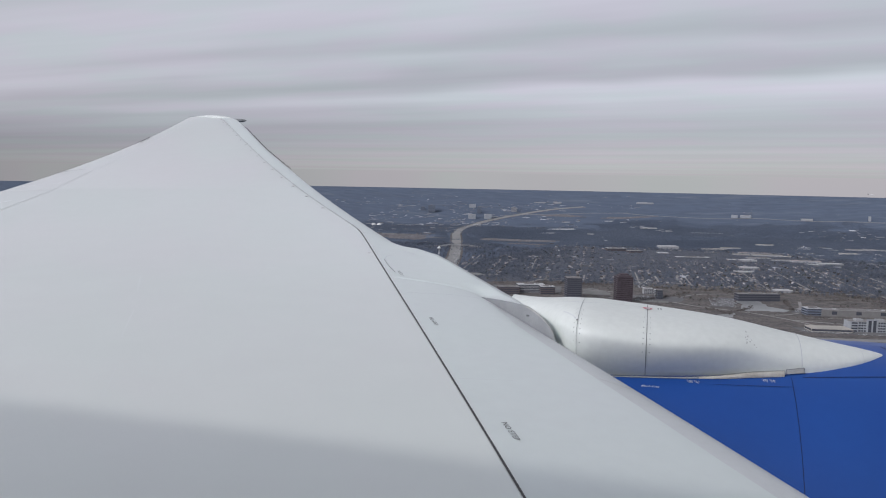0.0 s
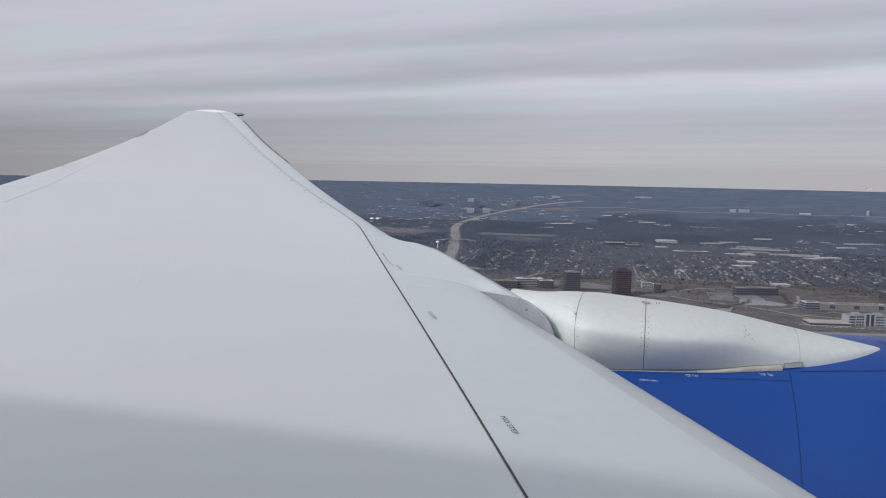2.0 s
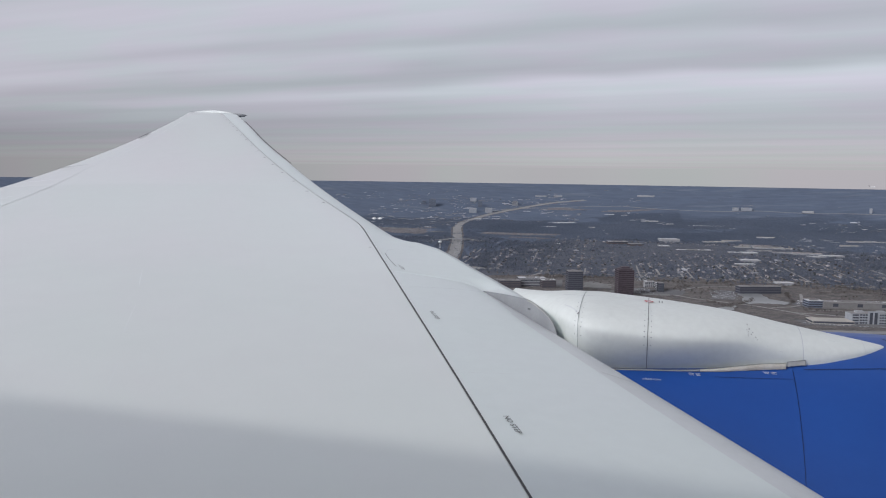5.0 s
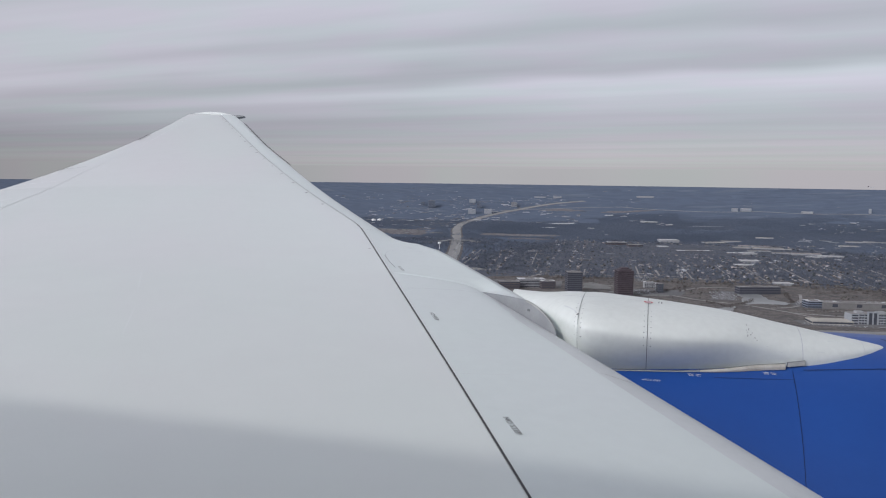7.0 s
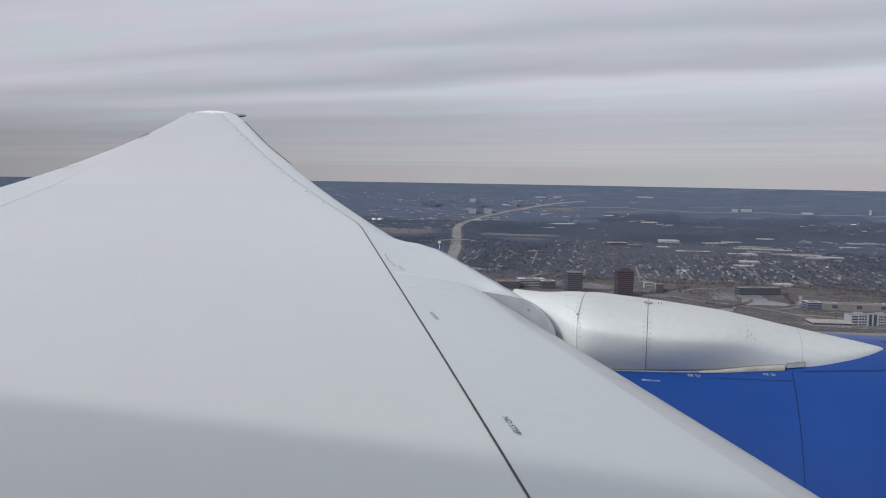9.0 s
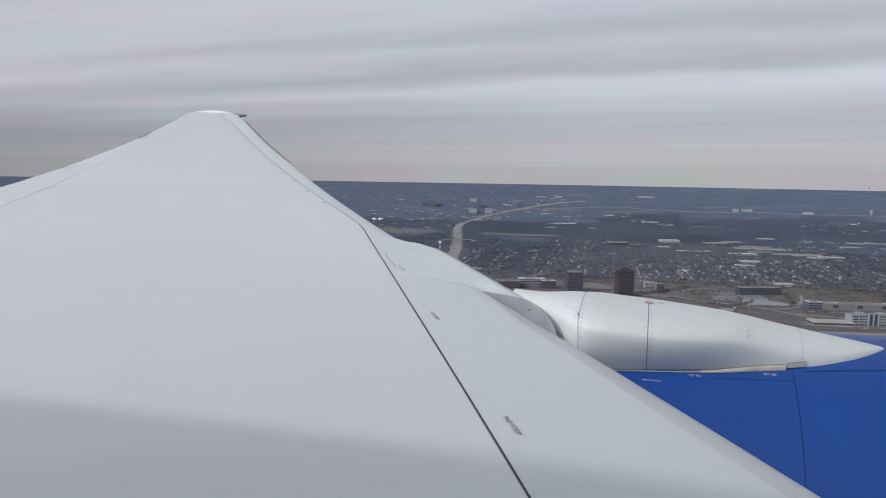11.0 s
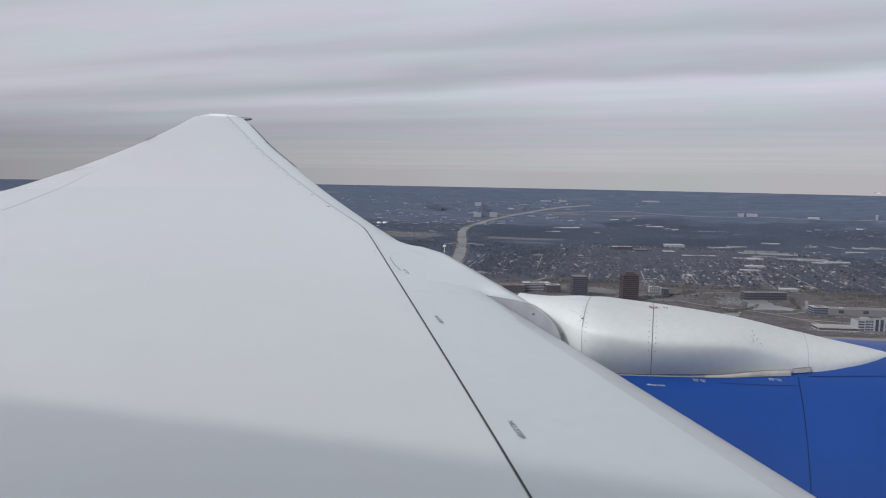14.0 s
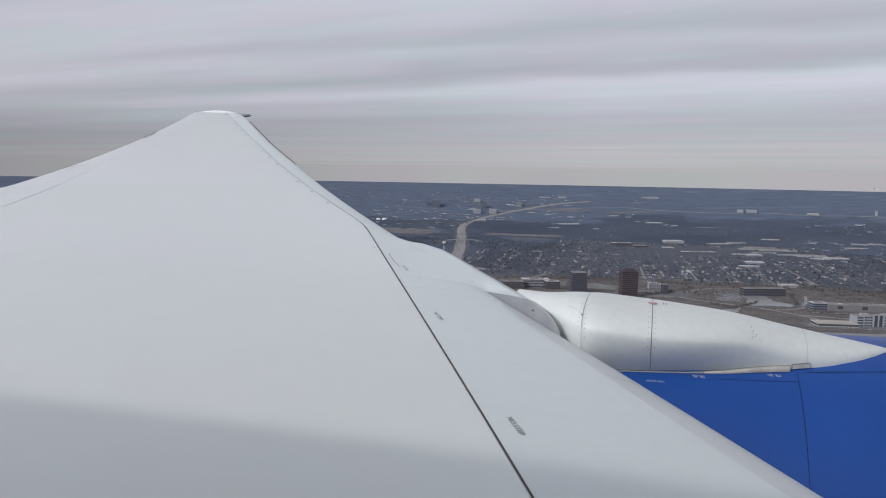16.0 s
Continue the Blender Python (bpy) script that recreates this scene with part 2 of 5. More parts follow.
def slat_back(y):
    """How far behind the leading edge the slat's rear edge runs."""
    inner, outer = 2.70 - 0.2165 * y, 0.345 + 0.026 * (y - 11) - nip(y)
    k = 0.05
    return math.log(math.exp(inner / k) + math.exp(outer / k)) * k


def reach_of(y):
    """How far back the fairing over the pylon blends into the wing."""
    return min(1.1, slat_back(y) - 0.03)


def lip(y):
    """How far the fairing reaches out in front of the leading edge."""
    return float(np.interp(y, (6.5, 6.8, 6.95, 7.83, 8.2, 8.6, 9.0, 9.4, 9.8, 10.2, 10.6), (0.021, 0.021, 0.055, 0.31, 0.281, 0.262, 0.255, 0.237, 0.105, 0.0, 0.0)))


def raised(back, y):
    """The wing's skin, carried on straight where the fairing covers its nose."""
    p = skin(max(back, 0.0), y)
    p.x -= min(back, 0.0)
    p.z += back * (-0.14 if y < 9 else 0.9) if back < 0 else 0.0
    reach = reach_of(y)
    if y < 7.83 or back >= reach:
        return p
    d = reach - back
    lean = (skin(reach + 0.05, y).z - skin(reach - 0.05, y).z) / 0.1
    on = skin(reach, y).z - lean * d - float(np.interp(y, (7.83, 8.6, 9.4, 10.2), (0.019, -0.006, -0.046, -0.051))) * d * d
    p.z += (on - p.z) * smooth_step(7.76, 8.08, y) * (1 - smooth_step(9.75, 10.4, y))
    return p


def on_skin(path, width, lift=0.004):
    return ribbon([raised(b, y) for b, y in path], [skin_normal(b, y) for b, y in path], width, lift)


plane = thing("airliner", "white airliner wing, pylon and blue engine in flight", "airliner", (0, 0, EYE))
wing = part("wing", join(
    grid(lambda y, s: skin(slat_back(y) + 0.010 + (chord(y) * hinge(y) - slat_back(y) - 0.010) * s, y), spread(-0.4, 27.5, 150), spread(0, 1, 40, 1.4), True),
    grid(lambda y, s: skin(slat_back(y) + 0.010, y) + Vector((0.25 * s, 0, -0.06 * s)), spread(-0.4, 27.5, 150), (0, 0.1, 1)),
    grid(lambda y, s: skin(slat_back(y) + (chord(y) - slat_back(y)) * s, y) - Vector((0, 0, 0.06 + 0.11 * chord(y) * math.sqrt(max(0, (1 - s) * (s + 0.1))))),
         spread(-0.4, 27.5, 60), spread(0, 1, 12))), WHITE, plane, "glossy white painted wing skin", True)
part("gap_seal", on_skin([(slat_back(y), y) for y in spread(-0.38, 10.9, 84)], 0.014, 0.003), SEAM, wing, "dark seal line behind the inboard slat")
part("gap_seal", on_skin([(slat_back(y), y) for y in spread(10.9, 27.2, 90)], 0.018, 0.004), SEALANT, wing, "thin grey seal line behind the outboard slat")
part("gap_liner", grid(lambda y, s: skin(slat_back(y) - 0.02 + 0.06 * s, y) - Vector((0, 0, 0.025)), spread(-0.4, 27.3, 120), (0, 1), True), SEAM, wing, "dark gap behind the slats")


def slat_shape(y0, y1, n):
    """Upper face from the gap to the nose, then round and under."""
    def at(y, s):
        b = slat_back(y) - 0.010
        if s <= 1:
            return skin(b * (1 - s) ** 2, y)
        p = skin(0, y)
        r = 0.10 + 0.007 * chord(y)
        a = (s - 1) * math.pi
        return p + Vector((0.25 * r * math.sin(a), 0, -r * (1 - math.cos(a)))) - Vector((0.5 * r * max(0, s - 1.5), 0, 0))
    return grid(at, spread(y0, y1, n), spread(0, 1, 16) + spread(1.1, 2.0, 9))


part("slat", slat_shape(-0.4, 10.6, 90), SLAT, wing, "white inboard leading edge slat", True)
part("slat", slat_shape(10.62, 27.49, 90), SLAT, wing, "white outboard leading edge slat", True)

# trailing edge: spoilers and flaps with narrow gaps, then the tip
edges = (-0.4, 4.0, 7.6, 10.9, 14.0, 16.7, 19.2, 22.7, 25.2, 27.5)
for i, (y0, y1) in enumerate(zip(edges, edges[1:])):
    part("spoiler", grid(lambda y, s: skin(chord(y) * (hinge(y) + 0.0015 + (0.8985 - hinge(y)) * s), y), spread(y0 + 0.003, y1 - 0.003, 14), spread(0, 1, 6), True), WHITE, wing, "", True)
    part("flap", join(grid(lambda y, s: skin(chord(y) * (0.902 + 0.098 * s), y) - Vector((0, 0, 0.01)), spread(y0 + 0.003, y1 - 0.003, 14), spread(0, 1, 6), True),
                      grid(lambda y, s: skin(chord(y), y) - Vector((-0.6 * s, 0, 0.01 + 0.16 * s)), spread(y0 + 0.003, y1 - 0.003, 14), (0, 1), True)), WHITE, wing, "", True)
part("wing_tip", grid(lambda s, a: skin(chord(27.5) * s, 27.5) + Vector((0, 0.28 * math.sin(a) * math.sqrt(max(0, s * (1.02 - s))) * 1.6, 0.24 * math.sin(2 * a) * (1 - s) * s * 2.2 - 0.16 * (1 - math.cos(a)))),
     spread(0, 1, 16), spread(0, math.pi / 2, 7)), WHITE, wing, "white wing tip cap", True)
part("tip_light", lathe([(x, 0.085 * math.sqrt(max(0.0, 1 - x * x))) for x in spread(-1, 1, 13)], (0, 0), 14), GREY, wing, "grey glazed navigation light cover", True).matrix_basis = \
    Matrix.Translation(skin(0.0, 27.45) + Vector((-0.12, 0.05, -0.03))) @ Matrix.Diagonal((0.55, 1.2, 0.9, 1))

# lines and wear on the skin
part("flap_gap", on_skin([(chord(14.37 + 0.5 * k) * (0.99 - 0.135 * k), 14.37 + 0.5 * k) for k in spread(0, 1, 6)], 0.012, 0.008), WORN, wing, "thin gap between flaps")
part("flap_gap", on_skin([(chord(12.1 + 0.35 * k) * (0.806 - 0.004 * k), 12.1 + 0.35 * k) for k in spread(0, 1, 4)], 0.014, 0.008), FAINT, wing, "thin gap between flaps")
part("flap_gap", on_skin([(chord(16.75 + 0.25 * k) * (0.97 - 0.07 * k), 16.75 + 0.25 * k) for k in spread(0, 1, 6)], 0.035, 0.016), SEAM, wing, "thin gap between flaps")
for y0, y1, s0, s1, w in ((16.6, 16.76, 1.0, 0.965, 0.05), (21.9, 23.0, 0.988, 0.992, 0.05)):
    part("flap_gap", on_skin([(chord(y0 + (y1 - y0) * k) * (s0 + (s1 - s0) * k), y0 + (y1 - y0) * k) for k in spread(0, 1, 6)], w, 0.012), SEAM, wing, "dark gap between flaps")
part("slat_lip", ribbon([skin(0.0, y) + Vector((0.03, 0, 0.0)) for y in spread(17.6, 25.2, 30)], [(0.35, 0, 1)] * 30, 0.05, 0.012), SEAM, wing, "dark slat lip")
part("panel_seam", on_skin([(slat_back(4.89) + 0.12 - 1.0 * s, 4.89 + 0.28 * s) for s in spread(0.18, 0.62, 6)], 0.004), WORN, wing)
part("panel_seam", on_skin([(1.05 - 0.9 * s, 7.2 + 0.33 * s) for s in spread(0, 1, 8)], 0.008), FAINT, wing)
part("hatch_outline", on_skin([(0.82, 8.2), (0.78, 8.5), (0.70, 8.8), (0.60, 9.0), (0.46, 9.14), (0.30, 9.2), (0.15, 9.16)], 0.006, 0.006), FAINT, wing)
part("hatch_outline", on_skin([(0.835, 8.1), (0.80, 8.4), (0.73, 8.72), (0.70, 8.8)], 0.006, 0.008), MARK, wing)
part("scratch", on_skin([(4.1 + 0.05 * s, 6.95 - 1.0 * s) for s in (0, 0.3, 0.6)], 0.0022), WORN, wing, "faint scratch in the paint")
part("scratch", on_skin([(4.15 + 0.1 * s, 5.7 - 0.8 * s) for s in (0, 0.4, 0.9)], 0.0022), WORN, wing, "faint scratch in the paint")
part("scratch", on_skin([(4.25 + 0.1 * s, 4.35 - 0.7 * s) for s in (0, 0.4, 0.7)], 0.0022), WORN, wing, "faint scratch in the paint")
part("scratch", on_skin([(0.30, 5.47), (0.22, 5.44), (0.12, 5.42)], 0.007, 0.005), WORN_PLATE, wing, "dark chip on the leading edge")
for k in range(16):
    y = 12.56 + 1.16 * k * (1 - 0.012 * k)
    b = slat_back(y) + 0.10
    part("fastener", join(on_skin([(b - 0.015, y), (b + 0.015, y)], 0.07, 0.006), on_skin([(b - 0.021, y), (b + 0.021, y)], 0.09, 0.003)), MARK, wing)
for x, y in ((-0.713, 4.21), (-1.76, 6.275), (-2.66, 8.09)):
    b = lead_x(y) - x
    n = skin_normal(b, y).normalized()
    d = (raised(lead_x(y - 0.09) - x - 0.05, y - 0.09) - raised(lead_x(y + 0.09) - x + 0.05, y + 0.09)).normalized()
    lettering("NO STEP", 0.063, MARK, wing, raised(b, y) + n * 0.005, d, n.cross(d), "dark grey stencilled warning", 0.78)

for k in range(4):
    part("label_bar", on_skin([(0.20 - 0.02 * k, 9.42 - 0.07 * k), (0.11 - 0.02 * k, 9.42 - 0.07 * k)], 0.022, 0.008), FAINT, wing)
part("stain", on_skin([(0.82, 9.05), (0.80, 9.09)], 0.03, 0.004), STAIN, wing)

# raised fairing over the pylon, with a grey end wall
def wall_top(y):
    if y > 6.95:
        return 0.18 * (1 - min(1.0, (y - 6.95) / 0.9) ** 1.15)
    return 0.18 * math.sqrt(max(0.0, 1 - ((6.95 - y) / 0.45) ** 2))


def fairing_at(y, s):
    """From the wing forward to the lip, then round and down."""
    w, f, t = wall_top(y), lip(y), min(1.0, max(0.0, s - 1))
    down = max(0.0, s - 2)
    drop = Vector((0.02 * math.sin(min(1.0, 4 * down) * math.pi / 2), 0, -0.45 * down))
    if y < 7.83:
        h = 0.044 + 0.125 * (7.83 - y) if y > 6.9 else 0.92 * w
        return skin(0, y) + Vector((0.02 + (f - 0.02) * t, 0, w + (h - w) * t)) + drop
    return raised(reach_of(y) * (1 - min(1.0, s)) - f * t, y) + Vector((0, 0, 0.002)) + drop


part("pylon_fairing", grid(fairing_at, spread(6.5, 10.6, 83), spread(0, 1, 13) + [1.25, 1.5, 1.75, 2, 2.05, 2.1, 2.25, 3]), SLAT, wing, "white raised fairing on the leading edge", True)
# the wall's grey stands in for the shade inside the slat bay
part("end_wall", grid(lambda y, s: skin(0, y) + Vector((0.018, 0, -0.25 + (0.25 + wall_top(y)) * s)), spread(6.5, 7.86, 24), spread(0, 1, 4)), WALL_GREY, wing, "end wall of the slat bay, grey for its shade", True)
part("wall_seal", ribbon([skin(0, y) + Vector((0.024, 0, wall_top(y) - 0.008)) for y in spread(6.505, 6.98, 16)], [(-1, 0, 0)] * 16, 0.02, 0.012), WORN_PLATE, wing, "dark rubber seal round the end wall")
part("wall_clip", box(-0.016, -0.004, -0.008, 0.016, 0.004, 0.008), GREY, wing).matrix_basis = Matrix.Translation(skin(0, 6.93) + Vector((0.01, 0.0, 0.10)))
# a greyer strip stands in for the shade where the nose curves down
part("nose_skin", grid(lambda y, s: skin(float(np.interp(y, (2.0, 4.0, 5.5, 6.27, 6.73, 7.1, 7.7), (0.40, 0.355, 0.35, 0.29, 0.245, 0.16, 0.01))) * (1 - s) ** 2, y) + Vector((0.001, 0, -0.0004 + 0.0026 * min(1, 3 * s))), spread(-0.38, 7.68, 48), spread(0, 1, 10)), NOSE, wing, "leading edge strip, greyed for the shade of its curve", True)

# pylon and engine
NAC_Y, NAC_Z, NAC_R, PYL_Y = 7.35, -3.16, 1.8, 7.0


def nac_r(x):
    """The cowling swells a little towards the front."""
    return NAC_R + 0.01 * smooth_step(0.9, 2.0, x)


def table(x, xs, vs):
    """Smooth curve through the stations."""
    i = min(max(int(np.searchsorted(xs, x)) - 1, 0), len(xs) - 2)
    lean = [(vs[min(k + 1, len(xs) - 1)] - vs[max(k - 1, 0)]) / (xs[min(k + 1, len(xs) - 1)] - xs[max(k - 1, 0)]) for k in (i, i + 1)]
    h = xs[i + 1] - xs[i]
    t = min(1.0, max(0.0, (x - xs[i]) / h))
    return (2 * t ** 3 - 3 * t * t + 1) * vs[i] + (t ** 3 - 2 * t * t + t) * h * lean[0] + (3 * t * t - 2 * t ** 3) * vs[i + 1] + (t ** 3 - t * t) * h * lean[1]


def pylon_top(x):
    return table(x, (-1.35, -1.0, -0.55, -0.2, 0.27, 0.74, 1.19, 1.45, 1.65, 1.80, 1.88, 1.915, 1.931), (-1.17, -1.13, -1.048, -1.060, -1.097, -1.147, -1.227, -1.278, -1.315, -1.341, -1.356, -1.364, -1.372))


def pylon_half(x):
    return max(0.0, table(x, (-1.35, -1.0, -0.7, -0.4, 0.19, 0.56, 0.86, 1.11, 1.25, 1.37, 1.49, 1.67, 1.78, 1.84, 1.89, 1.92, 1.931), (0.24, 0.36, 0.46, 0.515, 0.475, 0.43, 0.385, 0.36, 0.345, 0.325, 0.295, 0.228, 0.162, 0.112, 0.064, 0.03, 0.0)))


def pylon_at(x, a):
    """A rounded arch that stands on the cowling; its rear half bulges over its foot."""
    w, t = pylon_half(x), pylon_top(x)
    centre = PYL_Y + 0.07 * smooth_step(1.0, 1.9, x)
    d = centre - w - NAC_Y
    foot = NAC_Z + math.sqrt(nac_r(x) ** 2 - d * d) - 0.01
    bulge = 1 - smooth_step(0.65, 1.5, x)
    over = 0.19 * (1 - smooth_step(0.05, 1.3, x)) * smooth_step(-1.25, -0.35, x)
    mid = foot + (0.08 + 0.50 * bulge + 0.09 * (1 - smooth_step(-0.8, 0.2, x))) * (t - foot)
    c, s = math.cos(a), math.sin(a)
    if s >= 0:
        off, z = (w + over) * abs(c) ** 0.95, mid + (t - mid) * s
    else:
        k = -s * (mid - foot + 0.12) / (mid - foot)
        off, z = w + over * (1 - k ** 1.6), mid - k * (mid - foot)
    return Vector((x, centre + 1.15 * max(0.0, -0.55 - x) - math.copysign(off, c), z))


def pylon_normal(x, a):
    n = (pylon_at(x + 0.01, a) - pylon_at(x - 0.01, a)).cross(pylon_at(x, a + 0.01) - pylon_at(x, a - 0.01)).normalized()
    return n if n.dot(pylon_at(x, a) - Vector((x, PYL_Y, -1.45))) > 0 else -n


pylon = part("pylon", grid(pylon_at, spread(-1.35, 1.2, 50) + spread(1.24, 1.9, 26) + [1.91, 1.92, 1.928, 1.931], spread(-1.35, math.pi + 1.35, 72)), PYLON, plane, "white streamlined engine pylon with streaked paint", True)


def pylon_line(points, width, lift=0.003):
    return ribbon([pylon_at(x, a) for x, a in points], [pylon_normal(x, a) for x, a in points], width, lift)


def pylon_ring(x, a, r0, r1, lift, n=24):
    """A flat ring laid on the pylon's flank."""
    p, up = pylon_at(x, a), pylon_normal(x, a)
    u = Vector((1, 0, 0)) - up * up.x
    u.normalize()
    v = up.cross(u)
    return grid(lambda b, r: p + up * lift + (u * math.cos(b) + v * math.sin(b)) * r, spread(0, 2 * math.pi, n + 1), (r0, r1))


part("panel_seam", pylon_line([(-0.545, a) for a in spread(-0.9, 2.2, 40)], 0.0045), GREY, pylon)
part("panel_seam", pylon_line([(0.015, a) for a in spread(-1.0, 2.2, 40)], 0.0045), MARK, pylon)
part("panel_seam", pylon_line([(1.24, a) for a in spread(-0.1, 2.2, 30)], 0.007), FAINT, pylon)
part("panel_seam", pylon_line([(1.745, a) for a in spread(0.1, 2.2, 16)], 0.005, 0.002), WORN, pylon)
part("panel_seam", pylon_line([(-0.75 + 0.76 * s, 1.36 + 0.17 * s) for s in spread(0, 1, 16)], 0.006), FAINT, pylon)
for x in (-0.572, -0.518, -0.012, 0.042):
    for k in range(7):
        a = 1.0 - 0.19 * k
        part("rivet", pylon_ring(x, a, 0.0, 0.0046, 0.003, 8), GREY, pylon)
loc = random.Random(12)
for k in range(12):
    x, a = 0.808 + loc.uniform(-0.012, 0.014), 1.02 - 0.05 * k + loc.uniform(-0.03, 0.03)
    part("stain", pylon_line([(x, a), (x + loc.uniform(-0.006, 0.006), a - loc.uniform(0.02, 0.08))], loc.uniform(0.003, 0.008), 0.002), STAIN if k % 3 else WORN, pylon)
for k in range(9):
    x, a = 0.862 + loc.uniform(-0.028, 0.022), 0.66 - 0.045 * k
    part("stain", pylon_line([(x, a), (x + loc.uniform(-0.02, 0.012), a - loc.uniform(0.01, 0.05))], loc.uniform(0.004, 0.010), 0.002), STAIN if k % 2 else WORN, pylon)
for x, a, length in ((1.05, 0.14, 0.03), (1.45, 0.95, 0.09), (1.36, 0.40, 0.05), (1.58, 0.2, 0.03), (0.95, 0.20, 0.02)):
    part("scuff", pylon_line([(x, a), (x + length * 0.5, a + 0.015), (x + length, a + 0.01)], 0.004, 0.002), WORN, pylon, "faint grey scuff in the paint")

part("stain", pylon_line([(-0.70, 0.78), (-0.64, 0.74), (-0.59, 0.68), (-0.565, 0.60)], 0.013, 0.002), WORN, pylon, "faint grey smear beside the latch")
part("filler_ring", pylon_ring(0.015, 1.45, 0.024, 0.040, 0.006), RED, pylon, "red ring marking")
part("filler_cap", pylon_ring(0.015, 1.45, 0.0, 0.024, 0.006), LETTER, pylon, "pale round cap")
for k in range(2):
    part("label_bar", pylon_line([(0.105 + 0.024 * k, a) for a in (1.47, 1.53, 1.58)], 0.009, 0.004), GREY, pylon)
part("latch", pylon_ring(-0.553, 0.56, 0.0, 0.010, 0.004, 12), SEAM, pylon, "dark round latch")
nacelle = part("nacelle", lathe([(-3.2, 1.35), (-2.4, 1.58), (-1.5, NAC_R - 0.02)] + [(x, nac_r(x)) for x in spread(-1.0, 2.2, 22)] + [(2.6, NAC_R + 0.06), (3.1, NAC_R), (3.45, NAC_R - 0.16), (3.58, NAC_R - 0.30), (3.5, NAC_R - 0.42), (3.0, NAC_R - 0.5), (1.5, NAC_R - 0.5)],
                                (NAC_Y, NAC_Z), 96), BLUE, plane, "glossy blue engine cowling", True)


def nac_at(x, y, lift=0.0):
    d = y - NAC_Y
    return Vector((x, y, NAC_Z + math.sqrt(max(0.0, (nac_r(x) + lift) ** 2 - d * d))))


def nac_line(points, width, lift=0.004):
    pts = [nac_at(x, y) for x, y in points]
    return ribbon(pts, [(0, p.y - NAC_Y, p.z - NAC_Z) for p in pts], width, lift)


part("cowl_seam", nac_line([(1.155, y) for y in spread(6.60, 5.62, 24)], 0.004), NAVY, nacelle)
part("cowl_seam", nac_line([(x, 6.613 + 0.12 * (x - 1.239)) for x in spread(1.24, 3.0, 12)], 0.007), NAVY, nacelle)
part("cowl_seam", nac_line([(x, 6.43 + 0.06 * x) for x in spread(0.55, 1.15, 8)], 0.0035), NAVY, nacelle)
part("cowl_seam", nac_line([(1.97, 7.30), (2.02, 7.15), (2.08, 6.95), (2.16, 6.7)], 0.014), NAVY, nacelle)


def strip_foot(x):
    return table(x, (-0.5, 0.19, 0.51, 0.633, 0.928, 1.11, 1.26), (6.435, 6.484, 6.512, 6.525, 6.576, 6.604, 6.64))


def strip_at(x, s):
    """A bead along the foot of the pylon that grows into a plate."""
    rise = 0.009 + 0.037 * smooth_step(0.25, 1.0, x)
    p = nac_at(x, strip_foot(x), 0.004)
    return p + Vector((0, 0.012 * math.sin(s * math.pi) * -0.5 + 0.01 * s, rise * s))


part("joint_strip", grid(strip_at, spread(0.44, 1.105, 30), spread(0, 1, 6)), BEIGE, nacelle, "aged beige sealing strip", True)
part("joint_bead", grid(strip_at, spread(-0.5, 0.436, 24), spread(0, 1, 4)), WALL_GREY, nacelle, "thin grey sealing bead", True)
part("strip_edge", grid(lambda x, s: strip_at(x, 1) + Vector((0, 0.03 * s, 0.003 - 0.004 * s)), spread(-0.5, 1.105, 40), (0, 1)), GREY, nacelle)
cover_at = lambda x, s: nac_at(x, 6.612 + 0.26 * (x - 1.122), 0.008) + Vector((0, 0.008 * s, 0.012 + 0.036 * s))
part("joint_cover", grid(cover_at, spread(1.118, 1.256, 8), spread(0, 1, 4)), WORN_PLATE, nacelle, "worn grey cover plate", True)
for path in ([(1.118, s) for s in (0, 0.5, 1)], [(1.256, s) for s in (-0.3, 0.5, 1)], [(x, 1.0) for x in (1.118, 1.19, 1.256)]):
    part("cover_seam", ribbon([cover_at(x, s) for x, s in path], [(0, -1, 0.3)] * 3, 0.005, 0.003), GREY, nacelle)
p = nac_at(0.060, 6.388, 0.006)
lettering("NO STEP", 0.037, LETTER, nacelle, p, (-1, 0, 0), (0, -(p.z - NAC_Z), p.y - NAC_Y), "white stencilled warning", 0.66)
for x in (0.40, 0.98):
    for k in range(3):
        for s0, s1 in ((-0.055, -0.008), (0.004, 0.05 - 0.012 * (k % 2))):
            y = 6.482 + 0.13 * (x - 0.4) - 0.009 * k
            part("label_bar", nac_line([(x + s0 + 0.006 * k, y), (x + s1, y)], 0.0035, 0.004), LETTER, nacelle)

# fuselage side with the window opening in which the camera stands
FUS_R, FUS_Y, FUS_Z = 3.1, -2.96, -0.35


def hull(x, a):
    return Vector((x, FUS_Y + FUS_R * math.cos(a), FUS_Z + FUS_R * math.sin(a)))


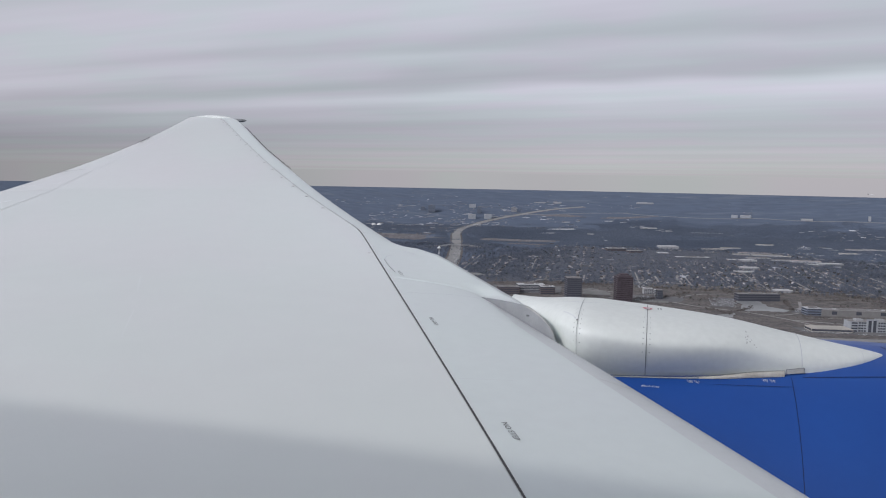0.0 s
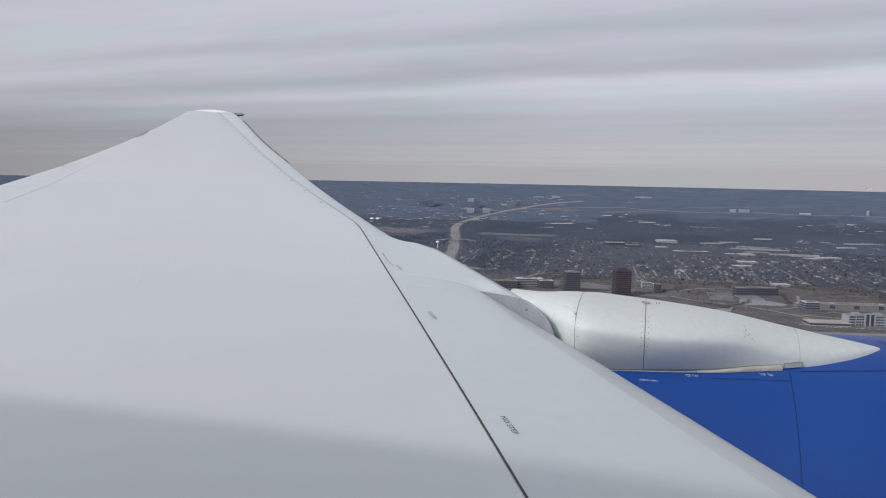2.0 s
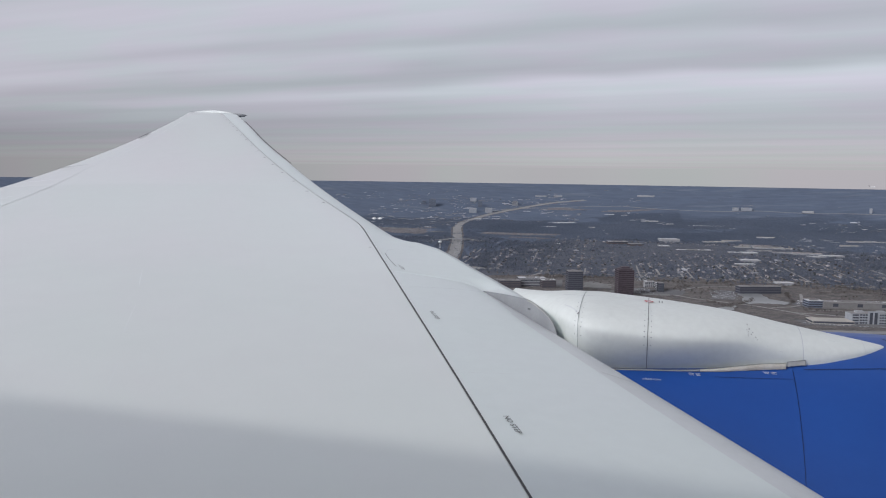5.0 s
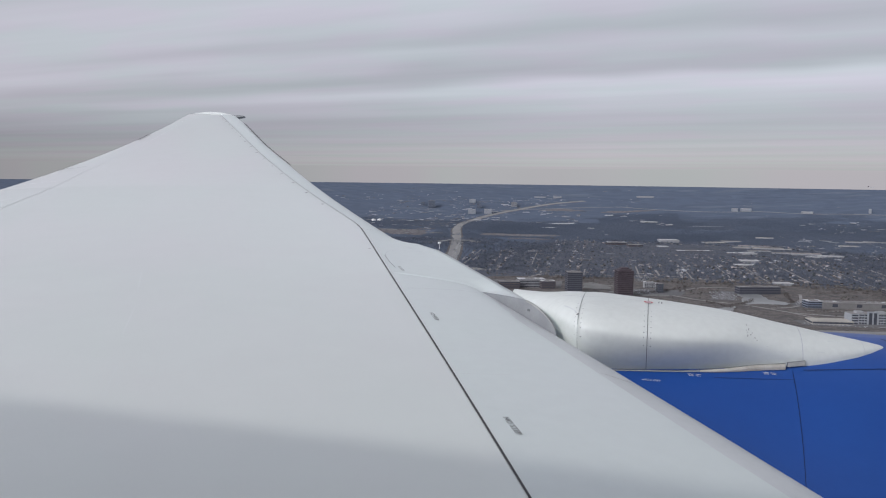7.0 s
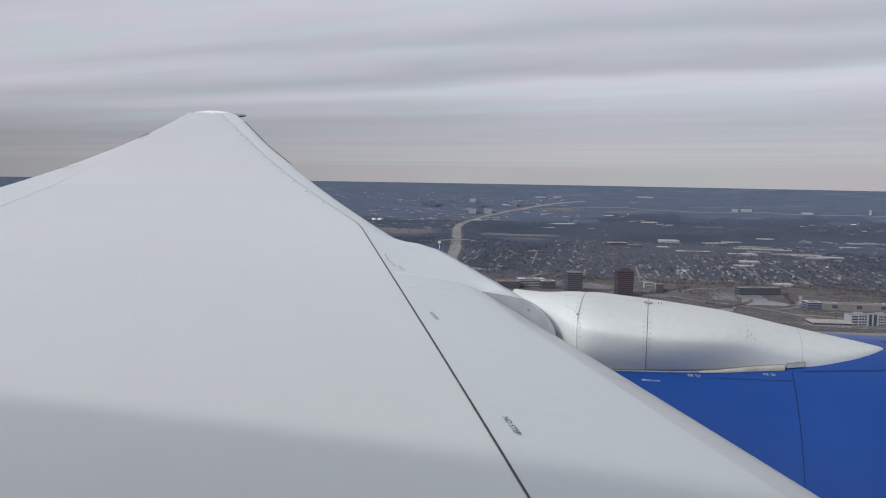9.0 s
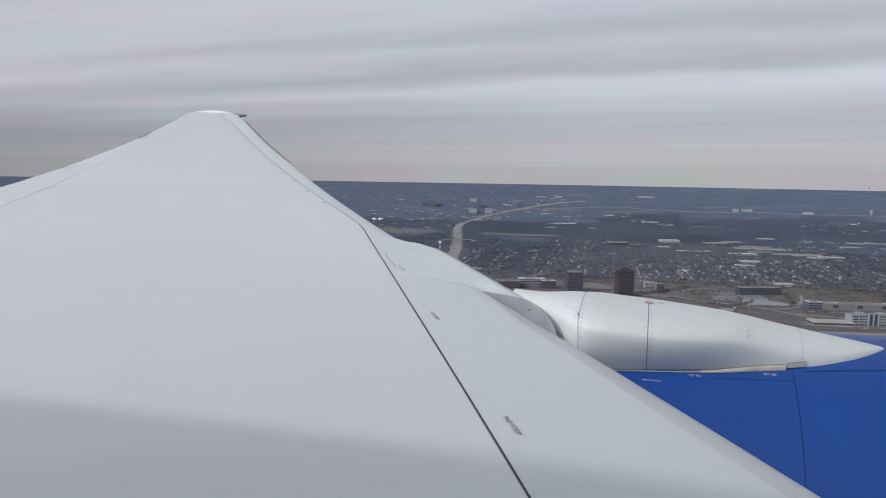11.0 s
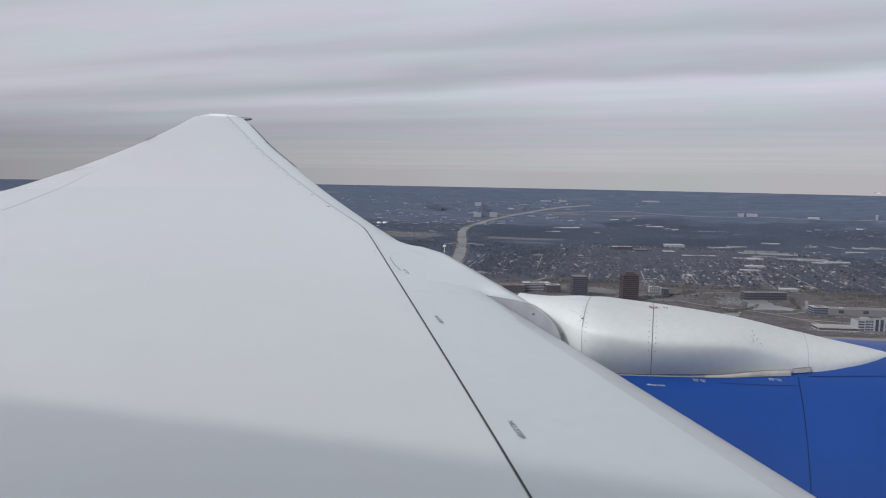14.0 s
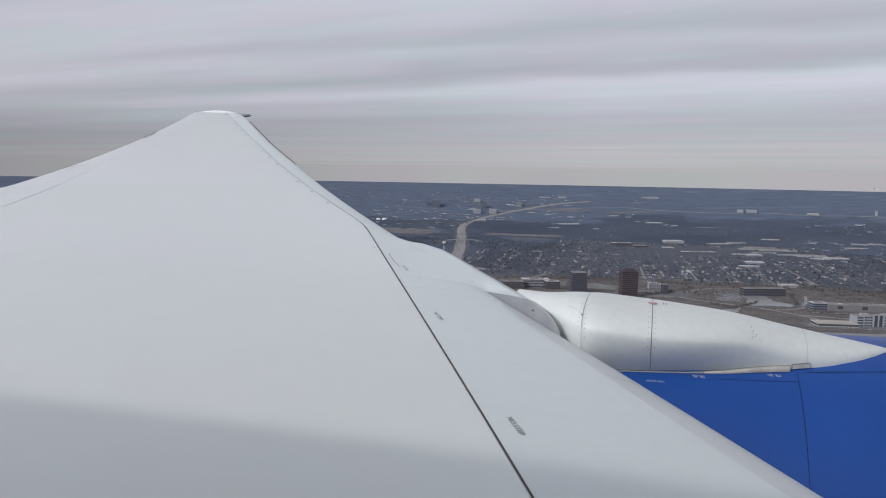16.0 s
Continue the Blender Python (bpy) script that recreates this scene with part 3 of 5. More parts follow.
hull_x = [-22, -12, -6, -3, -1.5, -0.6, -0.16, 0.16, 0.6, 1.5, 3, 6, 10, 15]
hull_a = [-0.035 - math.pi + 0.2 * i for i in range(15)] + [-0.035, 0.265] + [0.5 + 0.2 * i for i in range(14)] + [-0.035 + math.pi]
shape = grid(hull, hull_x, hull_a, True)
cols = len(hull_a) - 1
opening = 6 * cols + hull_a.index(-0.035)
shape = (shape[0], [q for i, q in enumerate(shape[1]) if i != opening])
fuselage = part("fuselage", shape, SKIN, plane, "plain fuselage side round the cabin window", True)
part("window_frame", join(*[grid(lambda b, s: hull(0.165 * math.copysign(abs(math.cos(b)) ** 0.5, math.cos(b)) * (1 + 0.12 * s), 0.115 + 0.155 * math.copysign(abs(math.sin(b)) ** 0.5, math.sin(b)) * (1 + 0.12 * s)) + Vector((0, 0.012 * (1 - s) - depth, 0)), spread(0, 2 * math.pi, 33), (0, 0.5, 1)) for depth in (0.0, 0.02)]), CABIN, fuselage, "rounded cabin window surround", True)


# ---- the land: flat plain, raised far off so that its horizon fits the camera's view ----
rng = np.random.default_rng(7)
FAR = 4960.0


def land_z(x, y):
    r = math.hypot(x, y)
    return 158.0 * (min(1.0, max(0.0, (r - 3600) / 1350))) ** 1.5


def land_zs(x, y):
    r = np.hypot(x, y)
    return 158.0 * np.clip((r - 3600) / 1350, 0, 1) ** 1.5


def land_material(name, colours, patch, fine, draw=1.0, mottle=0.3):
    """Winter ground: patches of several tones, stretched a little, with fine mottling."""
    m = bpy.data.materials.new(name)
    m.use_nodes = True
    nodes, links = m.node_tree.nodes, m.node_tree.links
    bsdf = nodes["Principled BSDF"]
    bsdf.inputs["Roughness"].default_value, bsdf.inputs["Specular IOR Level"].default_value = 0.95, 0.1
    place = nodes.new("ShaderNodeNewGeometry")
    big = nodes.new("ShaderNodeTexNoise")
    big.inputs["Scale"].default_value, big.inputs["Detail"].default_value, big.inputs["Roughness"].default_value = 1 / patch, 6.0, 0.62
    lie = nodes.new("ShaderNodeVectorMath")
    lie.operation = "MULTIPLY"
    lie.inputs[1].default_value = (1.0, draw, draw)
    links.new(place.outputs["Position"], lie.inputs[0])
    links.new(lie.outputs[0], big.inputs["Vector"])
    steps = nodes.new("ShaderNodeValToRGB")
    ramp_stops = steps.color_ramp.elements
    for i, c in enumerate(colours):
        at = 0.34 + 0.32 * i / (len(colours) - 1)
        e = ramp_stops[i] if i < 2 else ramp_stops.new(at)
        e.position, e.color = at, (*c, 1)
    links.new(big.outputs[0], steps.inputs[0])
    small = nodes.new("ShaderNodeTexVoronoi")
    small.inputs["Scale"].default_value = 1 / fine
    links.new(lie.outputs[0], small.inputs["Vector"])
    span = nodes.new("ShaderNodeMapRange")
    span.inputs["To Min"].default_value, span.inputs["To Max"].default_value = 1 - mottle, 1 + mottle
    links.new(small.outputs["Color"], span.inputs[0])
    mul = nodes.new("ShaderNodeVectorMath")
    mul.operation = "MULTIPLY"
    links.new(steps.outputs[0], mul.inputs[0]), links.new(span.outputs[0], mul.inputs[1])
    links.new(mul.outputs[0], bsdf.inputs["Base Color"])
    return m


# blue haze of the distance is put into these ground tones
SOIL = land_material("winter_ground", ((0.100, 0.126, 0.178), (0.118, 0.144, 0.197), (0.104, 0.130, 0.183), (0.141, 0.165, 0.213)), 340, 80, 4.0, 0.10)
GRASS = land_material("dormant_grass", ((0.098, 0.092, 0.096), (0.182, 0.165, 0.155), (0.112, 0.106, 0.109), (0.212, 0.194, 0.180)), 60, 4, 1.6)
FIELD = land_material("bare_field", ((0.160, 0.154, 0.165), (0.196, 0.186, 0.192)), 70, 8)
CONCRETE = material("pale_road_concrete", (0.295, 0.292, 0.29), 0.9, second=(0.25, 0.248, 0.248), scale=0.03, fine=0.08, spec=0.2)
STREET = material("weathered_street", (0.33, 0.32, 0.31), 0.9, second=(0.27, 0.26, 0.255), scale=0.03, fine=0.1, spec=0.2)
LOT = material("car_park_asphalt", (0.14, 0.142, 0.152), 0.9, second=(0.185, 0.182, 0.185), scale=0.02, fine=0.15, spec=0.2)
YARD = material("worn_yard_paving", (0.22, 0.215, 0.21), 0.9, second=(0.17, 0.168, 0.166), scale=0.03, fine=0.1)
DRAB = material("drab_precast", (0.20, 0.195, 0.195), 0.8, second=(0.17, 0.165, 0.165), scale=0.1, fine=0.08)
SMOKE = material("smoked_curtain_wall", (0.080, 0.082, 0.100), 0.5, second=(0.070, 0.072, 0.09), scale=0.1)
FROZEN = material("snow_dusted_pond_ice", (0.52, 0.53, 0.54), 0.5, second=(0.42, 0.43, 0.44), scale=0.02)
ICE = material("pale_pond_ice", (0.29, 0.295, 0.30), 0.35, second=(0.22, 0.225, 0.23), scale=0.02)


def canopy(name, base, second, scale, island):
    """Leafless crowns: fine twigs pass on as much light as they throw back."""
    m = material(name, base, 0.95, second=second, scale=scale, island=island, spec=0.1)
    nodes, links = m.node_tree.nodes, m.node_tree.links
    bsdf, out = nodes["Principled BSDF"], nodes["Material Output"]
    through_twigs, both = nodes.new("ShaderNodeBsdfTranslucent"), nodes.new("ShaderNodeMixShader")
    links.new(bsdf.inputs["Base Color"].links[0].from_socket, through_twigs.inputs["Color"])
    both.inputs[0].default_value = 0.45
    links.new(bsdf.outputs[0], both.inputs[1]), links.new(through_twigs.outputs[0], both.inputs[2])
    links.new(both.outputs[0], out.inputs["Surface"])
    return m


# crowns bluer than the near shrubs: haze is mixed into the twig colour
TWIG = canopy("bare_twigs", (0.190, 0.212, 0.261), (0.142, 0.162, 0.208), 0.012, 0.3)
# far woods carry the haze as a blue base colour
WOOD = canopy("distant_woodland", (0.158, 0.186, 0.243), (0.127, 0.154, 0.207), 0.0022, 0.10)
SHRUB = canopy("brown_bare_shrubs", (0.205, 0.186, 0.176), (0.165, 0.150, 0.144), 0.01, 0.3)
EVERGREEN = material("dark_evergreen", (0.07, 0.085, 0.075), 0.95, second=(0.06, 0.07, 0.06), scale=0.02, island=0.3, spec=0.1)
HOUSE = material("house_siding", (0.32, 0.308, 0.304), 0.8, second=(0.215, 0.196, 0.192), scale=0.02, random_tint=0.85)
HOUSES = material("house_siding_rows", (0.32, 0.310, 0.308), 0.8, second=(0.215, 0.199, 0.197), scale=0.02, island=0.9)
SHINGLE = material("grey_shingles", (0.21, 0.205, 0.215), 0.9, second=(0.22, 0.19, 0.18), scale=0.02, random_tint=0.85)
SHINGLES = material("grey_shingle_rows", (0.21, 0.21, 0.225), 0.9, second=(0.22, 0.196, 0.188), scale=0.02, island=0.9)
PALE = material("pale_membrane_roof", (0.56, 0.56, 0.57), 0.7, second=(0.43, 0.43, 0.44), scale=0.03, fine=0.05)
TAN = material("tan_flat_roof", (0.33, 0.31, 0.285), 0.8, second=(0.28, 0.262, 0.242), scale=0.03, fine=0.06)
SAND = material("sand_coloured_deck", (0.46, 0.43, 0.39), 0.85, second=(0.38, 0.36, 0.33), scale=0.03, fine=0.06)
PINK = material("pinkish_gravel_roof", (0.40, 0.345, 0.335), 0.85, second=(0.34, 0.30, 0.295), scale=0.03, fine=0.06)
DULL = material("grey_flat_roof", (0.26, 0.25, 0.25), 0.85, second=(0.2, 0.19, 0.19), scale=0.03, fine=0.08)
BRICK = material("brown_brick", (0.125, 0.10, 0.102), 0.85, second=(0.10, 0.082, 0.085), scale=0.2, fine=0.1)
RUST = material("red_brown_granite", (0.078, 0.060, 0.072), 0.6, second=(0.068, 0.053, 0.063), scale=0.2, fine=0.08)
PRECAST = material("pale_precast", (0.35, 0.355, 0.37), 0.8, second=(0.29, 0.293, 0.305), scale=0.2, fine=0.08)
# white concrete greyed and blued: the far slabs' haze is in this colour
CAST = material("white_precast", (0.32, 0.335, 0.36), 0.8, second=(0.28, 0.295, 0.32), scale=0.1)
GLASS = material("dark_office_glass", (0.066, 0.07, 0.088), 0.22, second=(0.074, 0.078, 0.096), scale=0.2)
BRONZE = material("bronze_tinted_glass", (0.070, 0.057, 0.066), 0.25, second=(0.042, 0.034, 0.038), scale=0.2)
# dark walls and windows lifted towards blue, so their colours hold the haze
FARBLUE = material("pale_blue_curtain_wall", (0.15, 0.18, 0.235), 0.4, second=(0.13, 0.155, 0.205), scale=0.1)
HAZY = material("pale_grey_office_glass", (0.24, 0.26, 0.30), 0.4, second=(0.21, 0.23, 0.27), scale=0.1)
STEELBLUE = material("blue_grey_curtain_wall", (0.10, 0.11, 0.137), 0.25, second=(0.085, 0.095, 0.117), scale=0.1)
TANK = material("white_tank_paint", (0.78, 0.78, 0.78), 0.5, second=(0.7, 0.7, 0.7), scale=0.2)
CARS = material("car_paints", (0.35, 0.35, 0.36), 0.35, second=(0.25, 0.25, 0.27), scale=0.5, island=0.9)
FLECK = material("distant_roofs", (0.36, 0.37, 0.40), 0.8, second=(0.20, 0.205, 0.225), scale=0.01, island=0.6)

radii = [0, 300, 600, 900] + spread(1000, 3600, 27) + spread(3650, FAR, 34)
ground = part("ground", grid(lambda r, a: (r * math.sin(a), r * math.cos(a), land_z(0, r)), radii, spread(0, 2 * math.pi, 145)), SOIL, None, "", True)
tagged(ground, "flat winter land with bare woods, its grey blued for haze", "ground", kind="structure")


lift_count = iter(range(10000))


def patch(name, points, mat, label, lift=0.25, category="field", kind="structure", wobble=0.0, seed=1):
    """A flat sheet laid on the land inside an outline."""
    out = []
    lift += 0.006 * next(lift_count)
    loc = random.Random(seed)
    n = len(points)
    for i in range(n):
        (x0, y0), (x1, y1) = points[i], points[(i + 1) % n]
        for k in range(5):
            s = k / 5
            out.append((x0 + (x1 - x0) * s + loc.uniform(-wobble, wobble), y0 + (y1 - y0) * s + loc.uniform(-wobble, wobble)))
    ob = part(name, ([(x, y, land_z(x, y) + lift) for x, y in out], [tuple(range(len(out)))]), mat)
    return tagged(ob, label, category, kind=kind)


def bend(points, step=25.0):
    """A smooth line through the points, on the land."""
    pts = [Vector((x, y, 0)) for x, y in points]
    pts = [pts[0] * 2 - pts[1]] + pts + [pts[-1] * 2 - pts[-2]]
    out = []
    for i in range(1, len(pts) - 2):
        a, b, c, d = pts[i - 1:i + 3]
        n = max(2, int((c - b).length / step))
        for k in range(n):
            t = k / n
            out.append(0.5 * (2 * b + (c - a) * t + (2 * a - 5 * b + 4 * c - d) * t * t + (3 * b - a - 3 * c + d) * t ** 3))
    out.append(pts[-2])
    return [Vector((p.x, p.y, land_z(p.x, p.y))) for p in out]


def side(line, off):
    out = []
    for i, p in enumerate(line):
        d = (line[min(i + 1, len(line) - 1)] - line[max(i - 1, 0)]).normalized()
        q = p + Vector((d.y, -d.x, 0)) * off
        out.append(Vector((q.x, q.y, land_z(q.x, q.y))))
    return out


def land_up(x, y):
    e = 4.0
    return (land_z(x - e, y) - land_z(x + e, y), land_z(x, y - e) - land_z(x, y + e), 2 * e)


def road(name, points, width, mat, label, lift=0.4, parent=None):
    lift += 0.006 * next(lift_count) if parent is None else 0.15
    line = points if isinstance(points[0], Vector) else bend(points)
    ob = part(name, ribbon(line, [land_up(p.x, p.y) for p in line], width, lift), mat, parent)
    return ob if parent is not None else tagged(ob, label, "road", kind="structure")


# motorway: two carriageways, barrier and shoulders
MOTORWAY = [(-372, 1000), (-392, 1200), (-412, 1450), (-440, 1669), (-520, 2062), (-640, 2560), (-735, 2945), (-790, 3302), (-795, 3640), (-746, 3850), (-683, 4000), (-592, 4170), (-490, 4300), (-360, 4400)]
spine = bend(MOTORWAY)
verge = road("motorway_verge", spine, 44, GRASS, "dormant grass verge along the motorway", 0.25)
motorway = road("motorway", spine, 31, CONCRETE, "wide pale concrete motorway with a central barrier", 0.5)
road("barrier", spine, 0.9, PRECAST, "", 0.9, motorway)
for off in (-9.2, -5.6, 5.6, 9.2):
    road("lane_line", side(spine, off), 0.35, PALE, "", 0.62, motorway)
for off in (-13.2, -2.0, 2.0, 13.2):
    road("lane_line", side(spine, off), 0.3, PALE, "", 0.62, motorway)

# motorway across the foreground
NEAR_ROAD = [(-700, 1060), (-200, 1085), (100, 1098), (300, 1122), (470, 1190), (620, 1215), (900, 1190)]
near_spine = bend(NEAR_ROAD)
road("motorway_verge", near_spine, 40, GRASS, "dormant grass verge beside the near motorway", 0.25)
near_way = road("motorway", near_spine, 20, CONCRETE, "pale concrete motorway across open ground", 0.5)
road("barrier", near_spine, 0.8, PRECAST, "", 0.9, near_way)

# other roads
FAR_ROADS = (([(-1000, 1980), (-640, 2240), (-513, 2306), (-404, 2268), (-235, 2262)], 6), ([(-430, 1600), (-367, 1654), (-289, 1629), (-212, 1600), (-150, 1590)], 8), ([(-270, 1340), (-245, 1480), (-215, 1600)], 8))
NEAR_ROADS = (([(-110, 1490), (-44, 1449), (-3, 1406), (35, 1384), (80, 1342), (140, 1315), (179, 1290), (215, 1254), (240, 1219)], 5.5), ([(40, 1388), (66, 1452), (98, 1495), (160, 1526), (195, 1564)], 4.5), ([(560, 1230), (530, 1400), (513, 1553), (470, 2300), (457, 3000)], 9))
LINK_ROADS = (([(215, 1254), (300, 1245), (400, 1262), (520, 1300)], 6), ([(-1150, 2600), (-900, 2300), (-640, 2060), (-520, 1900)], 8), ([(-1000, 1740), (-600, 1610), (-430, 1600)], 8), ([(-640, 1380), (-500, 1350), (-420, 1480)], 7),
               ([(-60, 1690), (40, 1656), (116, 1620), (200, 1608), (480, 1600)], 7), ([(190, 1292), (204, 1298), (235, 1325), (253, 1405), (262, 1465)], 5), ([(240, 1285), (300, 1295), (400, 1312)], 5))
for pts, w in FAR_ROADS + NEAR_ROADS + LINK_ROADS:
    road("road", pts, w, STREET, "narrow weathered grey road")
road("road", [(-144, 4227), (2, 4173), (226, 4128), (349, 4123), (526, 4150), (651, 4112), (774, 4082), (924, 4080), (1076, 4046), (1300, 4010)], 13, CONCRETE, "pale road through far woods", 0.8)
road("road", [(-753, 3951), (-620, 4040), (-470, 4110), (-320, 4180), (-144, 4227)], 11, CONCRETE, "pale road branching off the far motorway", 0.8)
MAIN_STREETS = (((-237, 2680), (-204, 2162)), ((-180, 2267), (-152, 1862)), ((-106, 1895), (-90, 1666)), ((-12, 2704), (6, 2450), (18, 2206)), ((-11, 2078), (6, 1888), (24, 1650)), ((38, 2098), (57, 1857), (70, 1629)))
for pts in MAIN_STREETS:
    road("street", list(pts), 5.0, STREET, "pale straight street through a suburb", 0.45)

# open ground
# lawn tones shifted to blue: the haze over the suburbs is painted in
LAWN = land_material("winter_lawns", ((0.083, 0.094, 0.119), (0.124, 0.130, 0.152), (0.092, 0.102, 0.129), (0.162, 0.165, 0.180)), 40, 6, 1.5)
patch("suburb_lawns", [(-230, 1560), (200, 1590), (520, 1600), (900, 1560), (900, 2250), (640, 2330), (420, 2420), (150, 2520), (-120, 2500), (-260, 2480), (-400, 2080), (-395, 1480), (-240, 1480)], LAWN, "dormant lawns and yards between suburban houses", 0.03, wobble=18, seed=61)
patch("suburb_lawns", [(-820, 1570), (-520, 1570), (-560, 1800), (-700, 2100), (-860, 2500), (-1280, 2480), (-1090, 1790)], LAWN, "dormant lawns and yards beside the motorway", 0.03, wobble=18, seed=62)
patch("grass_field", [(-330, 1000), (300, 1010), (900, 1030), (900, 1560), (520, 1640), (200, 1640), (-30, 1630), (-330, 1540)], GRASS, "wide dormant grassland with bare earth", 0.08, wobble=25, seed=31)
patch("grass_field", [(-120, 1120), (250, 1140), (420, 1215), (330, 1250), (230, 1290), (120, 1370), (0, 1440), (-110, 1330)], GRASS, "dormant brown grass by the near motorway", 0.15, wobble=8)
patch("grass_field", [(380, 1230), (700, 1250), (720, 1420), (560, 1440), (420, 1330)], GRASS, "dormant brown grass beside a road", 0.15, wobble=8, seed=2)
patch("grass_field", [(40, 1430), (240, 1500), (420, 1540), (400, 1420), (250, 1380), (120, 1400)], GRASS, "brown grass round a pond", 0.12, wobble=8, seed=3)
patch("bare_field", [(-960, 2795), (-797, 2772), (-746, 2493), (-876, 2546), (-1050, 2640)], FIELD, "bare brown field", 0.2, wobble=14, seed=4)
patch("bare_field", [(-600, 2700), (-450, 2720), (-290, 2740), (-300, 2640), (-420, 2600), (-560, 2590)], FIELD, "bare reddish clearing in woods", 0.2, wobble=20, seed=5)
patch("bare_field", [(-470, 2500), (-350, 2480), (-300, 2520), (-420, 2545)], FIELD, "bare reddish clearing in woods", 0.2, wobble=16, seed=6)
patch("bare_field", [(-560, 4020), (-380, 4030), (-300, 4090), (-480, 4110)], FIELD, "pale clearing far off", 0.3, wobble=14, seed=7)
patch("bare_field", [(-240, 4000), (-60, 4070), (60, 4150), (-60, 4130), (-220, 4060)], FIELD, "pale clearing far off", 0.3, wobble=14, seed=8)
patch("pond", [(152, 1420), (171, 1456), (194, 1437), (200, 1384), (232, 1350), (240, 1362), (214, 1330), (185, 1331), (158, 1318), (151, 1344), (160, 1380)], ICE, "pale frozen pond with a ragged shore", 0.3, "pond", wobble=3, seed=9)
patch("pond", [(108, 1263), (137, 1291), (129, 1245), (111, 1227)], ICE, "small pale pond by a road", 0.3, "pond", wobble=2, seed=10)
patch("pond", [(-440, 3380), (-380, 3365), (-312, 3440), (-330, 3480), (-400, 3450)], FROZEN, "long pale pond among woods", 0.4, "pond", wobble=6, seed=11)
patch("pond", [(-425, 3090), (-370, 3110), (-365, 3150), (-400, 3140)], FROZEN, "small pale pond among woods", 0.4, "pond", wobble=5, seed=12)
patch("pond", [(-45, 3680), (20, 3690), (28, 3722), (-30, 3716)], FROZEN, "pale pond among woods", 0.4, "pond", wobble=5, seed=13)
patch("pond", [(-225, 3905), (-180, 3912), (-175, 3938), (-215, 3932)], FROZEN, "pale pond among woods", 0.4, "pond", wobble=5, seed=14)
patch("pond", [(160, 3480), (300, 3500), (310, 3520), (180, 3510)], FROZEN, "narrow pale pond among woods", 0.4, "pond", wobble=5, seed=15)
for i, pts in enumerate(([(-24, 1540), (6, 1550), (6, 1650), (-26, 1642)], [(103, 1350), (143, 1352), (154, 1464), (121, 1465)], [(225, 1330), (380, 1365), (372, 1400), (240, 1372)], [(215, 1150), (330, 1168), (330, 1215), (205, 1190)], [(230, 2330), (470, 2180), (500, 2260), (260, 2430)], [(-30, 1366), (60, 1376), (66, 1440), (-30, 1436)],
                         [(60, 2150), (180, 2170), (180, 2290), (60, 2270)], [(-720, 1360), (-450, 1380), (-450, 1560), (-720, 1540)], [(-300, 1380), (-150, 1400), (-160, 1500), (-290, 1470)], [(420, 1420), (500, 1420), (500, 1540), (420, 1520)])):
    patch("car_park", pts, LOT, "grey asphalt car park", 0.32, "car park", wobble=2, seed=20 + i)


for k, (yx, yy, yw, yd, mat) in enumerate(((-1098, 3267, 104, 36, YARD), (-1008, 3372, 100, 30, FIELD), (-881, 3196, 70, 60, YARD), (-815, 3050, 36, 70, YARD), (-925, 3008, 120, 50, FIELD),
                                            (-925, 2749, 106, 40, YARD), (-830, 2832, 70, 60, FIELD), (-735, 2640, 50, 50, YARD), (-806, 2584, 60, 34, FIELD), (312, 2462, 110, 16, LOT), (369, 2374, 124, 22, YARD), (430, 2232, 120, 22, YARD))):
    patch("paved_yard", [(yx - yw / 2, yy - yd / 2), (yx + yw / 2, yy - yd / 2 + 0.1 * yw), (yx + yw * 0.45, yy + yd / 2 + 0.1 * yw), (yx - yw * 0.5, yy + yd / 2)], mat, "pale yard and bare ground beside low halls", 0.34, "yard", wobble=5, seed=80 + k)
patch("paved_yard", [(-112, 1415), (-86, 1404), (-60, 1418), (-72, 1462), (-104, 1500), (-118, 1470)], YARD, "pale paved yard beside a dark tower", 0.34, "yard", wobble=3, seed=41)
patch("paved_yard", [(-8, 1352), (40, 1362), (36, 1382), (-14, 1374)], YARD, "pale paved forecourt beside a tower", 0.34, "yard", wobble=2, seed=42)
patch("paved_yard", [(-64, 1372), (-54, 1374), (-54, 1392), (-66, 1388)], YARD, "pale paved forecourt beside a tower", 0.34, "yard", wobble=1, seed=43)


